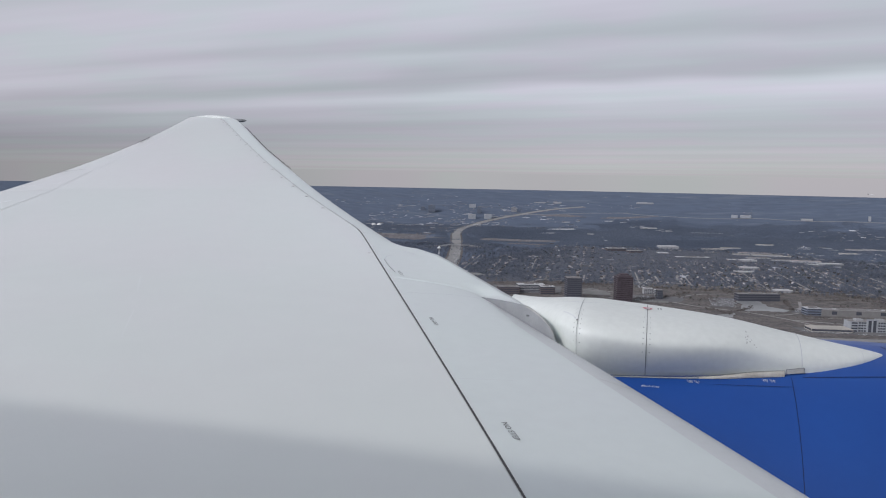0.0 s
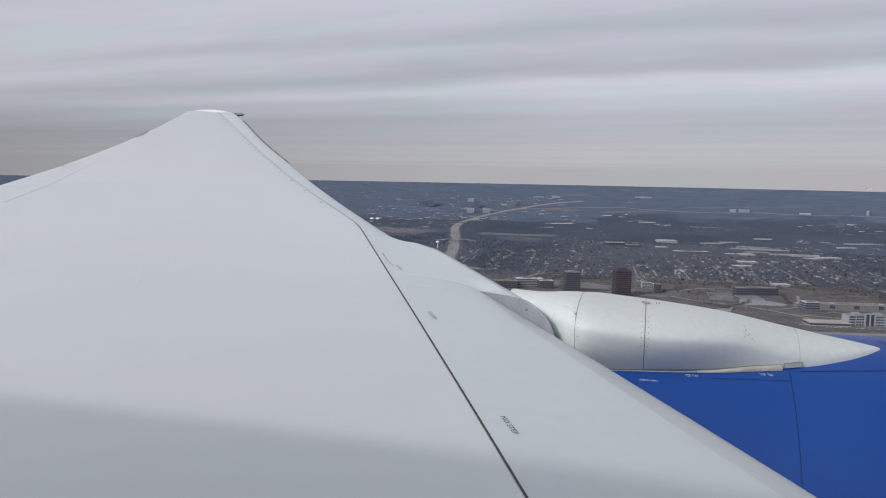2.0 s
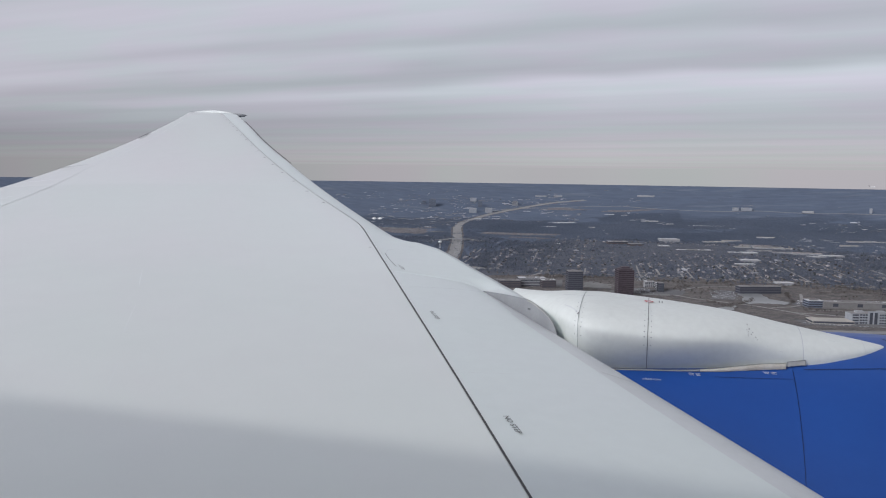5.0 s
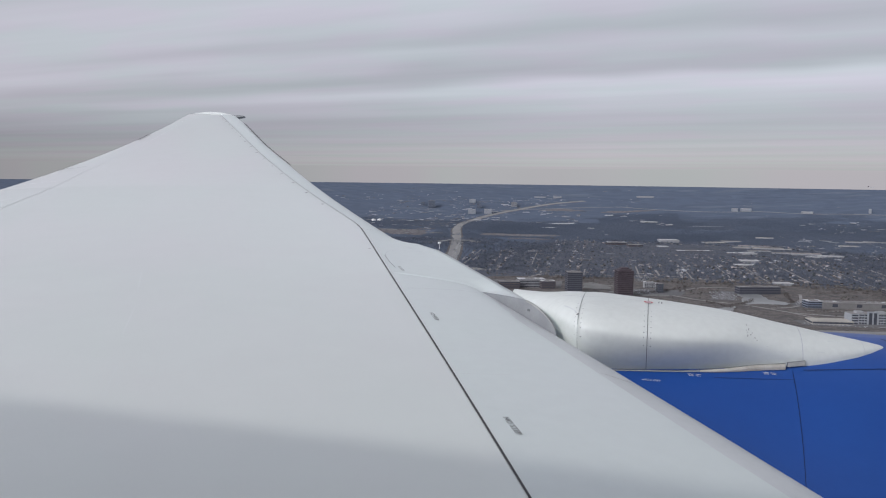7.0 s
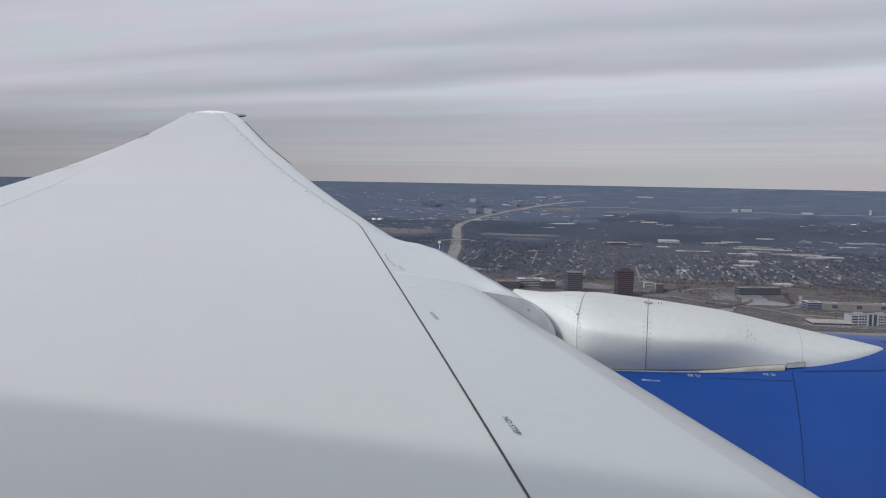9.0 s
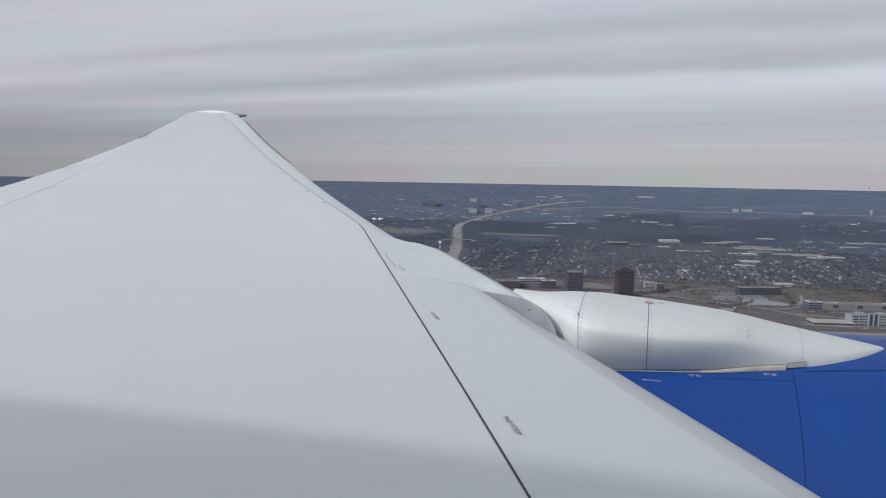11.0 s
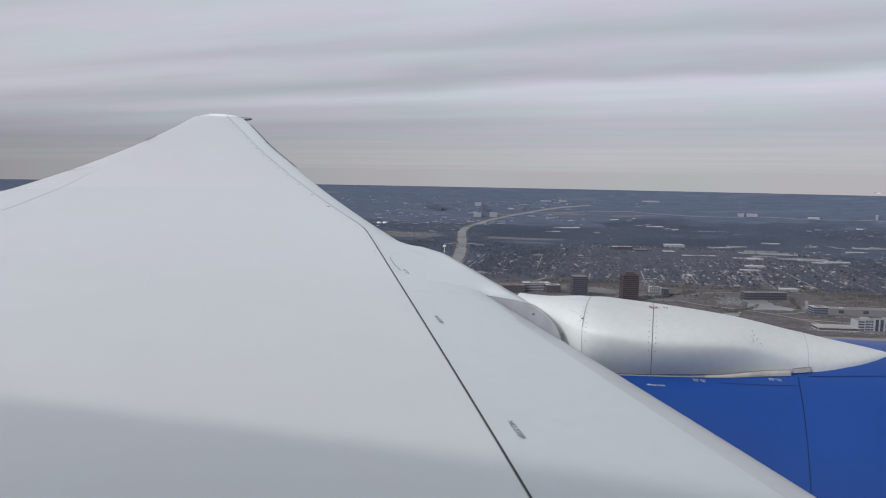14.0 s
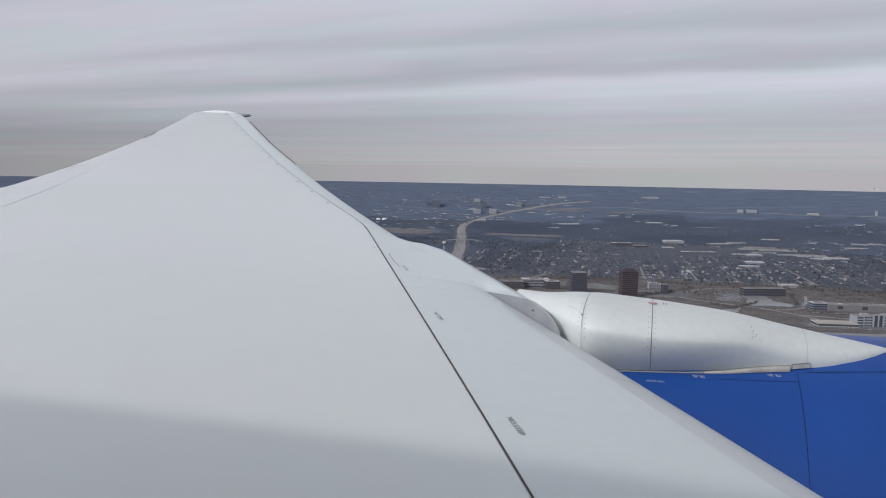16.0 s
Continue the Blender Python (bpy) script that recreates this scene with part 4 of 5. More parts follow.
# ---- buildings ----
def block(name, label, category, x, y, w, d, h, turn_z, wall, roof, floors=0, bays=0, glass=GLASS, parapet=0.5, plant=True, group="", fill=0.34):
    """An office or shop block: walls, a rimmed roof, roof plant and window bands or single windows."""
    ob = thing(name, label, category, (x, y, land_z(x, y)), turn_z, group)
    part("wall", box(-w / 2, -d / 2, -1, w / 2, d / 2, h), wall, ob)
    t = 0.35
    part("roof", join(box(-w / 2 + t, -d / 2 + t, h, w / 2 - t, d / 2 - t, h + 0.12), box(-w / 2 - 0.1, -d / 2 - 0.1, h + 0.02, w / 2 + 0.1, -d / 2 + t, h + parapet), box(-w / 2 - 0.1, d / 2 - t, h + 0.02, w / 2 + 0.1, d / 2 + 0.1, h + parapet),
                      box(-w / 2 - 0.1, -d / 2 + t, h + 0.02, -w / 2 + t, d / 2 - t, h + parapet), box(w / 2 - t, -d / 2 + t, h + 0.02, w / 2 + 0.1, d / 2 - t, h + parapet)), roof, ob)
    if plant:
        part("roof_plant", box(-w * 0.22, -d * 0.2, h + 0.12, w * 0.12, d * 0.18, h + 1.8), DULL, ob)
        part("roof_plant", box(w * 0.2, -d * 0.1, h + 0.12, w * 0.32, d * 0.1, h + 1.2), DULL, ob)
    if floors:
        step = h / floors
        band = {}
        for k in range(floors):
            z0, z1 = (k + 0.32) * step, (k + 0.86) * step
            if bays:
                for sgn in (-1,):
                    for b in range(bays):
                        cx = -w / 2 + w * (b + 0.5) / bays
                        if "w" not in band:
                            band["w"] = mesh_of("window", *box(-fill * w / bays, -0.12, 0, fill * w / bays, 0.12, z1 - z0), glass)
                        o = new("window", band["w"])
                        o.parent, o.location = ob, (cx, sgn * d / 2, z0)
            else:
                if "b" not in band:
                    e = 0.12
                    band["b"] = mesh_of("window_band", *join(box(-w / 2 + 0.5, -d / 2 - e, 0, w / 2 - 0.5, -d / 2 + 0.1, z1 - z0), box(-w / 2 - e, -d / 2 + 0.5, 0, -w / 2 + 0.1, d / 2 - 0.5, z1 - z0), box(w / 2 - 0.1, -d / 2 + 0.5, 0, w / 2 + e, d / 2 - 0.5, z1 - z0)), glass)
                o = new("window_band", band["b"])
                o.parent, o.location = ob, (0, 0, z0)
    return ob


block("office_block", "pale banded office block with a white roof", "office", -208, 1402, 50, 22, 15, 20, PRECAST, PALE, 5)
block("office_block", "brown brick office block beside a pale one", "office", -243, 1368, 38, 20, 13, 20, BRICK, DULL, 4)
block("office_block", "brown brick office block with a pale roof", "office", -176, 1392, 26, 20, 14, 20, BRICK, PALE, 4)
block("office_tower", "dark glass office tower with a flat roof", "tower", -126, 1362, 26, 24, 36, 18, SMOKE, DULL, 10)
tower = block("office_tower", "tall red-brown office tower with stepped red crown", "tower", -39, 1346, 27, 25, 44, 16, RUST, RUST, 13, glass=BRONZE, plant=False)
part("crown", join(box(-10, -9, 44, 10, 9, 47), box(-7, -6, 47, 7, 6, 49.5)), RUST, tower, "stepped red crown")
block("office_block", "low white office building with dark windows", "office", 20, 1440, 14, 12, 12, 12, PRECAST, PALE, 4)
block("office_block", "long low dark glass office by a pond", "office", 190, 1452, 76, 18, 13, 20, SMOKE, DULL, 3)
block("shop_hall", "low hall with a bright white roof", "shop", 252, 1586, 32, 20, 5, 20, PRECAST, PALE, plant=False)
block("office_block", "white cube office with blue glass", "office", 256, 1325, 24, 20, 11, 14, FARBLUE, PALE, 3)
block("office_block", "long low pale office with dark square windows", "office", 322, 1337, 112, 24, 9.5, 11, DRAB, DULL, 1, 3, fill=0.11)
for k in range(9):
    unit = thing("roof_unit", "pale ventilation unit on a long flat roof", "roof unit", (279 + 10.6 * k, 1331 + 2.06 * k, 9.6), 11, "roof units")
    part("casing", box(-2.2, -1.4, 0, 2.2, 1.4, 1.3), PALE if k % 3 else PRECAST, unit)
    part("cowl", box(-0.7, -0.7, 1.3, 0.7, 0.7, 1.9), DULL, unit)
block("office_block", "white gridded apartment block behind a tower", "apartments", 2, 1462, 17, 12, 11, 14, PRECAST, PALE, 4, 5)
block("office_block", "dark narrow office block by a road", "office", 22, 1408, 9, 14, 16, 14, STEELBLUE, DULL, 4, plant=False)
block("parking_deck", "flat beige parking deck beside offices", "parking deck", 251, 1180, 56, 26, 5, 10, SAND, SAND, 1, plant=False)
grand = block("office_block", "pale office with a gridded facade and a tall central portal", "office", 306, 1197, 60, 20, 15, 12, CAST, DULL, 4, 16, fill=0.40, plant=False)
part("portal", join(box(-8, -11.4, 0, -5.6, -10, 17), box(5.6, -11.4, 0, 8, -10, 17), box(-8, -11.4, 17, 8, -10, 19), box(-1, -11.3, 0, 1, -10, 17)), CAST, grand, "tall pale entrance portal")
part("portal_glass", box(-5.6, -10.7, 0, 5.6, -10.1, 17), GLASS, grand, "dark glass behind the portal")
for wx in (-25, 25):
    part("roof_plant", box(wx * 0.6 - 5, -5, 15.1, wx * 0.6 + 5, 5, 18), PRECAST, grand)
    part("end_pavilion", box(wx - 5, -12, -1, wx + 5, -10.13, 15.4), CAST, grand)
    for wk in range(4):
        part("window", box(wx - 4, -12.15, 1.2 + 3.75 * wk, wx + 4, -11.9, 3.2 + 3.75 * wk), GLASS, grand)
block("warehouse", "large tan-roofed warehouse beside the motorway", "warehouse", -510, 1443, 62, 48, 9, 8, PRECAST, TAN, plant=False, group="warehouses by the motorway")
block("warehouse", "large tan-roofed warehouse by a car park", "warehouse", -591, 1440, 62, 48, 9, 8, PRECAST, TAN, plant=False, group="warehouses by the motorway")
block("warehouse", "tan-roofed warehouse at the end of a row", "warehouse", -665, 1480, 40, 48, 9, 8, PRECAST, TAN, plant=False, group="warehouses by the motorway")
block("shop_hall", "flat hall with a white roof by the overpass", "shop", -395, 1640, 24, 12, 5, 10, PRECAST, PALE, plant=False)
block("school", "long brick school with a white roof edge", "school", -95, 2362, 58, 24, 11, 22, BRICK, PALE, 2)
block("school", "low brick school wing", "school", -40, 2330, 40, 30, 8, 22, BRICK, DULL, 2, plant=False)
block("school", "long low building with a white roof", "school", 118, 2222, 92, 16, 6, 15, PRECAST, PALE, 1)
block("shop_hall", "low hall with a pale roof", "shop", 40, 2330, 30, 24, 6, 15, PRECAST, PALE, plant=False)
block("shop_hall", "low hall with a grey roof", "shop", 60, 2570, 60, 40, 8, 15, PRECAST, PALE, plant=False)
block("shop_hall", "shop hall with a tan roof by a car park", "shop", 262, 2385, 44, 26, 6, 12, PRECAST, TAN, plant=False)
block("shop_hall", "long shop hall with a tan roof", "shop", 335, 2400, 84, 24, 6, 6, PRECAST, TAN)
block("shop_hall", "low shop row with a grey roof", "shop", 300, 2300, 60, 16, 5, 14, PRECAST, DULL, plant=False)
block("shop_hall", "low shop row with a pinkish roof", "shop", 352, 2262, 50, 14, 5, 8, PRECAST, DULL, plant=False)
block("shop_hall", "shop hall with a pale roof", "shop", 260, 2206, 40, 26, 6, 15, PRECAST, PALE, plant=False)
block("shop_hall", "long shop hall with a pinkish roof", "shop", 412, 2250, 74, 20, 6, 4, PRECAST, PINK)
block("shop_hall", "long shop hall with a pale roof edge", "shop", 462, 2200, 62, 18, 6, 12, PRECAST, PALE, plant=False)
block("shop_hall", "wide low hall among houses", "shop", 240, 2010, 44, 26, 5, 12, PRECAST, PALE, plant=False)
for hx, hy, hw, hd, hh, ha, roof, words in (
        (312, 2490, 96, 16, 3.4, 8, PINK, "long low shop row with a pinkish roof"), (369, 2400, 60, 14, 3.4, 6, SAND, "low shop row with a sand-coloured roof"), (400, 2262, 84, 12, 3.4, 5, PINK, "long low shop row with a pinkish roof"),
        (434, 2190, 70, 12, 3.4, 9, PALE, "long low shop row with a pale roof"), (230, 2227, 44, 18, 3.4, 12, PALE, "low hall with a white roof by a car park"), (150, 2262, 46, 14, 3.4, 14, PALE, "long low hall with a white roof"),
        (181, 2424, 40, 14, 3.4, 12, SAND, "low hall with a sand-coloured roof"), (201, 2581, 70, 30, 3.4, 12, SAND, "wide hall with a sand-coloured roof"), (258, 2655, 60, 20, 3.4, 10, TAN, "wide hall with a tan roof"),
        (219, 1923, 44, 16, 3.4, 14, PALE, "low hall with a white roof among houses"), (691, 2801, 120, 18, 3.4, 6, DULL, "long low hall with a grey roof"), (596, 2606, 54, 14, 3.4, 8, SAND, "low hall with a sand-coloured roof at a wood"),
        (-3, 3675, 76, 18, 3.4, 6, PALE, "long white-roofed hall in woods"), (84, 3527, 28, 14, 3.4, 6, PALE, "white-roofed hall in woods"), (-226, 3128, 26, 14, 3.4, 8, CAST, "pale hall in woods"), (389, 2863, 58, 14, 3.4, 6, SAND, "low hall with a sand-coloured roof in woods")):
    block("shop_hall", words, "shop", hx, hy, hw, hd, hh, ha, PRECAST, roof, plant=False)
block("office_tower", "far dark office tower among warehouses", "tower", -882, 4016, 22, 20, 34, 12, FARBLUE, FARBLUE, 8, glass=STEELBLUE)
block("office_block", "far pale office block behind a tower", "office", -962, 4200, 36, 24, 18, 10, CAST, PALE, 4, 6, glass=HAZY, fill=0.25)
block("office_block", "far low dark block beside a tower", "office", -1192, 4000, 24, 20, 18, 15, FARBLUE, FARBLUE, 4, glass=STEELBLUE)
block("shop_hall", "far hall with a white roof", "shop", -523, 4484, 48, 16, 6, 6, PRECAST, PALE, plant=False)
block("shop_hall", "far long hall with a pale roof", "shop", -621, 4470, 64, 14, 5, 6, PRECAST, CAST, plant=False)
block("office_block", "pale apartment block with a white roof", "apartments", 546, 1450, 44, 18, 12, 12, PRECAST, PALE, 4, 8)
block("office_block", "long pale apartment block", "apartments", 615, 1440, 52, 18, 12, 12, PRECAST, PALE, 4, 9)
block("office_block", "brown low office by a road", "office", 430, 1500, 50, 26, 11, 12, BRICK, DULL, 3)
block("office_block", "white stepped office with dark bays", "office", 395, 1330, 24, 16, 13, 12, PRECAST, PALE, 3, 4)
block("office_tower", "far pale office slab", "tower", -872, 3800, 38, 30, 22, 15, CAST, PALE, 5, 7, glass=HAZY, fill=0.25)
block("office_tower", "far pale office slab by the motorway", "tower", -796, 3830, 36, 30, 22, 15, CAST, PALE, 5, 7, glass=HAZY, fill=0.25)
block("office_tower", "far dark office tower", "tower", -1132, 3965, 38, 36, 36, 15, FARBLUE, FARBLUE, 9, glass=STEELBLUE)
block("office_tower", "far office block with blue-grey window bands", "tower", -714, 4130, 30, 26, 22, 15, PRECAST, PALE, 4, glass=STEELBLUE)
block("office_block", "far pale block above woods", "office", 416, 4162, 28, 30, 14, 0, CAST, PALE, 4, 6, glass=HAZY, fill=0.2)
block("office_block", "far wide pale block above woods", "office", 470, 4166, 50, 30, 13, 0, CAST, PALE, 4, 6, glass=HAZY, fill=0.2)
block("shop_hall", "far hall with a bright white roof", "shop", 746, 4110, 50, 30, 8, 0, PRECAST, PALE, plant=False)
block("office_tower", "far slim white tower", "tower", 1022, 4100, 10, 10, 22, 0, CAST, PALE, plant=False)
block("shop_hall", "far long white hall", "shop", -30, 4570, 94, 20, 7, 8, PRECAST, PALE, plant=False)

overpass = thing("overpass", "grey concrete road bridge over the motorway", "bridge", (-430, 1612, 0), 6)
part("deck", box(-40, -5, 5.2, 40, 5, 6.2), CONCRETE, overpass)
part("parapet", box(-40, -5.3, 6.2, 40, -4.9, 7.1), PRECAST, overpass)
part("parapet", box(-40, 4.9, 6.2, 40, 5.3, 7.1), PRECAST, overpass)
for x in (-22, 0, 22):
    part("pier", box(x - 0.8, -4, 0, x + 0.8, 4, 5.2), PRECAST, overpass)
bridge = thing("overpass", "narrow concrete bridge over the motorway", "bridge", (-570, 2302, 0), 12)
part("deck", box(-34, -4, 5.0, 34, 4, 6.0), CONCRETE, bridge)
part("parapet", box(-34, -4.3, 6.0, 34, -3.9, 6.9), PRECAST, bridge)
part("parapet", box(-34, 3.9, 6.0, 34, 4.3, 6.9), PRECAST, bridge)
for x in (-18, 0, 18):
    part("pier", box(x - 0.7, -3, 0, x + 0.7, 3, 5.0), PRECAST, bridge)
for s in (-1, 1):
    part("ramp", ([(s * 34, -4, 6.0), (s * 34, 4, 6.0), (s * 95, 4, 0.2), (s * 95, -4, 0.2), (s * 34, -8, 0), (s * 34, 8, 0)], [(0, 1, 2, 3), (0, 3, 4), (1, 5, 2), (0, 4, 5, 1)]), CONCRETE, bridge)
for s in (-1, 1):
    part("ramp", ([(s * 40, -5, 6.2), (s * 40, 5, 6.2), (s * 110, 5, 0.2), (s * 110, -5, 0.2), (s * 40, -9, 0), (s * 40, 9, 0)], [(0, 1, 2, 3), (0, 3, 4), (1, 5, 2), (0, 4, 5, 1)]), CONCRETE, overpass)


def water_tower(x, y, h, r, label):
    ob = thing("water_tower", label, "water tower", (x, y, land_z(x, y)))
    part("shaft", grid(lambda z, a: ((0.9 + 1.6 * max(0, 1 - z / 5)) * math.cos(a), (0.9 + 1.6 * max(0, 1 - z / 5)) * math.sin(a), z), [-0.5, 1, 2.5, 5, h * 0.6, h - r * 0.8], spread(0, 2 * math.pi, 15)), TANK, ob, "", True)
    part("tank", grid(lambda b, a: (r * math.sin(b) * math.cos(a), r * math.sin(b) * math.sin(a), h - 0.72 * r * math.cos(b)), spread(0, math.pi, 13), spread(0, 2 * math.pi, 21)), TANK, ob, "white round tank", True)


water_tower(-556, 2029, 19, 5.0, "white ball-shaped water tower beside the motorway")
water_tower(676, 1405, 22, 6.0, "white ball-shaped water tower on open ground")
for x, y in ((-1203, 3262), (-1180, 3274)):
    dome = thing("storage_dome", "white domed storage tank on open ground", "storage tank", (x, y, 0), group="white domes")
    part("shell", grid(lambda b, a: (11 * math.sin(b) * math.cos(a), 11 * math.sin(b) * math.sin(a), 9 * math.cos(b)), spread(0, math.pi / 2, 8), spread(0, 2 * math.pi, 21)), TANK, dome, "", True)

# another aircraft far off
jet = thing("distant_airliner", "small white airliner far off above the horizon", "airliner", (822, 3300, 181), 6)
part("body", lathe([(-13, 0.1), (-10, 0.9), (-6, 1.3), (8, 1.3), (11, 1.0), (13, 0.1)], (0, 0), 12), TANK, jet, "", True)
part("wing", join(box(-3, -12, -0.7, 1.2, -1, -0.4), box(-3, 1, -0.7, 1.2, 12, -0.4)), TANK, jet)
part("tail_fin", box(-12.6, -0.2, 0.8, -10, 0.2, 4.6), RUST, jet)


# ---- houses ----
# five-sided walls, gables included
WALL_SHAPE = ([(x, y, z) for x in (-3.6, 3.6) for y, z in ((-2.7, -0.5), (2.7, -0.5), (2.7, 2.9), (0.0, 4.7), (-2.7, 2.9))],
              [(4, 3, 2, 1, 0), (5, 6, 7, 8, 9), (0, 1, 6, 5), (1, 2, 7, 6), (2, 3, 8, 7), (3, 4, 9, 8), (4, 0, 5, 9)])
HOUSE_WALL = mesh_of("wall", *WALL_SHAPE, HOUSE)
ROOF_SHAPE = ([(-4, -3.2, 2.6), (4, -3.2, 2.6), (4, 0, 4.85), (-4, 0, 4.85), (-4, 3.2, 2.6), (4, 3.2, 2.6), (-4, -3.2, 2.4), (4, -3.2, 2.4), (4, 3.2, 2.4), (-4, 3.2, 2.4)],
              [(0, 1, 2, 3), (3, 2, 5, 4), (0, 6, 7, 1), (4, 5, 8, 9)])
HOUSE_ROOF = mesh_of("roof", *ROOF_SHAPE, SHINGLE)

plots = []
streets = []


def suburb(x0, x1, y0, y1, lean, gap, cross, seed):
    loc = random.Random(seed)
    x = x0
    while x < x1:
        shift = loc.uniform(-8, 8)
        streets.append([(x + shift + lean * (y - y0), y) for y in spread(y0, y1, 4)])
        y = y0 + loc.uniform(0, 8)
        while y < y1:
            for s in (-1, 1):
                if loc.random() < 0.58 + 1.1 * noise.noise((x / 90, y / 90, seed)):
                    plots.append((x + shift + lean * (y - y0) + s * (9 + loc.uniform(-2, 7)), y + loc.uniform(-5, 5), 90 * loc.randrange(2) + loc.uniform(-25, 25), loc.uniform(0.5, 0.85)))
            y += loc.uniform(9, 15)
        x += gap * loc.uniform(0.6, 1.3)
    y = y0
    while y < y1:
        streets.append([(x0 + lean * (y - y0), y + loc.uniform(-12, 12)) for _ in (0,)] + [(x1 + lean * (y - y0), y + loc.uniform(-12, 12))])
        y += cross * loc.uniform(0.8, 1.25)


suburb(-215, 500, 1610, 2500, -0.06, 44, 150, 3)
suburb(560, 900, 1560, 2300, 0.05, 50, 150, 4)
suburb(-1080, -640, 1780, 2500, -0.28, 46, 170, 5)
suburb(-820, -520, 1560, 1780, -0.2, 46, 120, 6)
suburb(-400, -230, 1640, 2100, -0.1, 60, 300, 8)
for pts in streets[::2]:
    road("street", pts, 3.6, STREET, "pale residential street between houses")


def clear(x, y):
    if -520 < x < -330 and 1500 < y < 1700:
        return False
    if 200 < x < 500 and 2150 + 0.5 * (330 - x) < y < 2420 + 0.5 * (330 - x):
        return False
    return not (55 < x < 190 and 2150 < y < 2290 or -140 < x < -5 and 2300 < y < 2400)


plots = [q for q in plots if clear(q[0], q[1])]
plots.sort(key=lambda q: q[1])
for x, y, a, s in plots[:260]:
    home = thing("house", "small gabled suburban house among bare trees", "house", (x, y, 0), a, "suburban houses")
    home.scale = (s, s, s)
    for me in (HOUSE_WALL, HOUSE_ROOF):
        o = new(me.name, me)
        o.parent = home


def scatter(shape, places):
    """Joined copies of a shape at (x, y, z, turn in degrees, size)."""
    v = np.array([tuple(p) for p in shape[0]])
    n = len(v)
    verts, faces = [], []
    for i, (x, y, z, a, s) in enumerate(places):
        c, d = math.cos(radians(a)), math.sin(radians(a))
        verts.append(np.stack([(v[:, 0] * c - v[:, 1] * d) * s + x, (v[:, 0] * d + v[:, 1] * c) * s + y, v[:, 2] * s + z], 1))
        faces += [tuple(k + i * n for k in f) for f in shape[1]]
    return np.concatenate(verts).tolist(), faces


rest = [(x, y, 0.0, a, s) for x, y, a, s in plots[260:]]
tagged(part("house_rows", scatter(WALL_SHAPE, rest), HOUSES), "rows of small suburban houses in several colours", "houses", kind="stuff")
tagged(part("house_roofs", scatter(ROOF_SHAPE, rest), SHINGLES), "grey and brown shingle roofs of house rows", "roofs", kind="stuff")

# low flat-roofed buildings among the houses
halls = [(rng.uniform(-1150, -780), rng.uniform(2560, 3420), 0.0, rng.uniform(0, 25), rng.uniform(0.3, 0.9)) for k in range(60)]
for k in range(120):
    u, v = rng.uniform(-380, 820), rng.uniform(1640, 2560)
    halls.append((u, v, 0.0, rng.uniform(5, 20) + 90 * rng.integers(0, 2), rng.uniform(0.3, 1.1)))
tagged(part("low_buildings", scatter(join(box(-11, -5, -1, 11, 5, 3.4), box(-3, -2, 3.4, 1, 2, 4.2)), halls), FLECK), "low flat-roofed buildings among houses", "buildings", kind="stuff")

# parked and driven cars
car_shape = join(box(-1.1, -0.5, 0.2, 1.1, 0.5, 0.55), box(-0.6, -0.45, 0.55, 0.55, 0.45, 0.85))
spots = []
for x0, x1, y0, y1, a in ((-22, 4, 1545, 1640, 15), (108, 150, 1360, 1455, 10), (235, 372, 1345, 1385, 13), (215, 325, 1160, 1172, 10), (260, 460, 2260, 2330, -28), (-20, 12, 1375, 1430, 17), (70, 175, 2165, 2205, 15), (-700, -460, 1390, 1400, 8), (-290, -170, 1425, 1470, 20), (425, 495, 1430, 1480, 12)):
    for y in np.arange(y0, y1, 6.0):
        for x in np.arange(x0, x1, 1.9):
            if rng.random() < 0.5:
                spots.append((x, y, 0.32, 90 + a + rng.uniform(-4, 4), 1.0))
for line, off in ((spine, -4), (spine, 4), (spine, 7.5), (spine, -7.5), (near_spine, 4), (near_spine, -4)):
    for i, p in enumerate(side(line, off)[:-1]):
        if rng.random() < 0.06:
            spots.append((p.x, p.y, p.z + 0.55, 90 if line is spine else 5, rng.uniform(0.7, 1.0)))
tagged(part("cars", scatter(car_shape, spots), CARS), "parked and driven cars in several colours", "cars", kind="stuff")


# ---- bare trees ----
def tree_shape(seed, blades, flat=1.0, blade=0.115, lay=1.0):
    loc = random.Random(seed)
    verts, faces = [], []
    for k in range(3):
        a = 2.1 * k
        verts.append((0.10 * math.cos(a), 0.10 * math.sin(a), 0))
    verts.append((0, 0, 0.6))
    faces += [(0, 1, 3), (1, 2, 3), (2, 0, 3)]
    for k in range(blades):
        u, a = loc.uniform(-1, 1), loc.uniform(0, 2 * math.pi)
        r = loc.uniform(0.25, 1) ** 0.5
        c = Vector((r * math.sqrt(1 - u * u) * math.cos(a) * 0.42, r * math.sqrt(1 - u * u) * math.sin(a) * 0.42, 0.58 + 0.40 * r * u * flat))
        n = len(verts)
        for _ in range(3):
            verts.append(tuple(c + Vector((loc.gauss(0, blade), loc.gauss(0, blade), loc.gauss(0, blade * lay)))))
        faces.append((n, n + 1, n + 2))
    return verts, faces


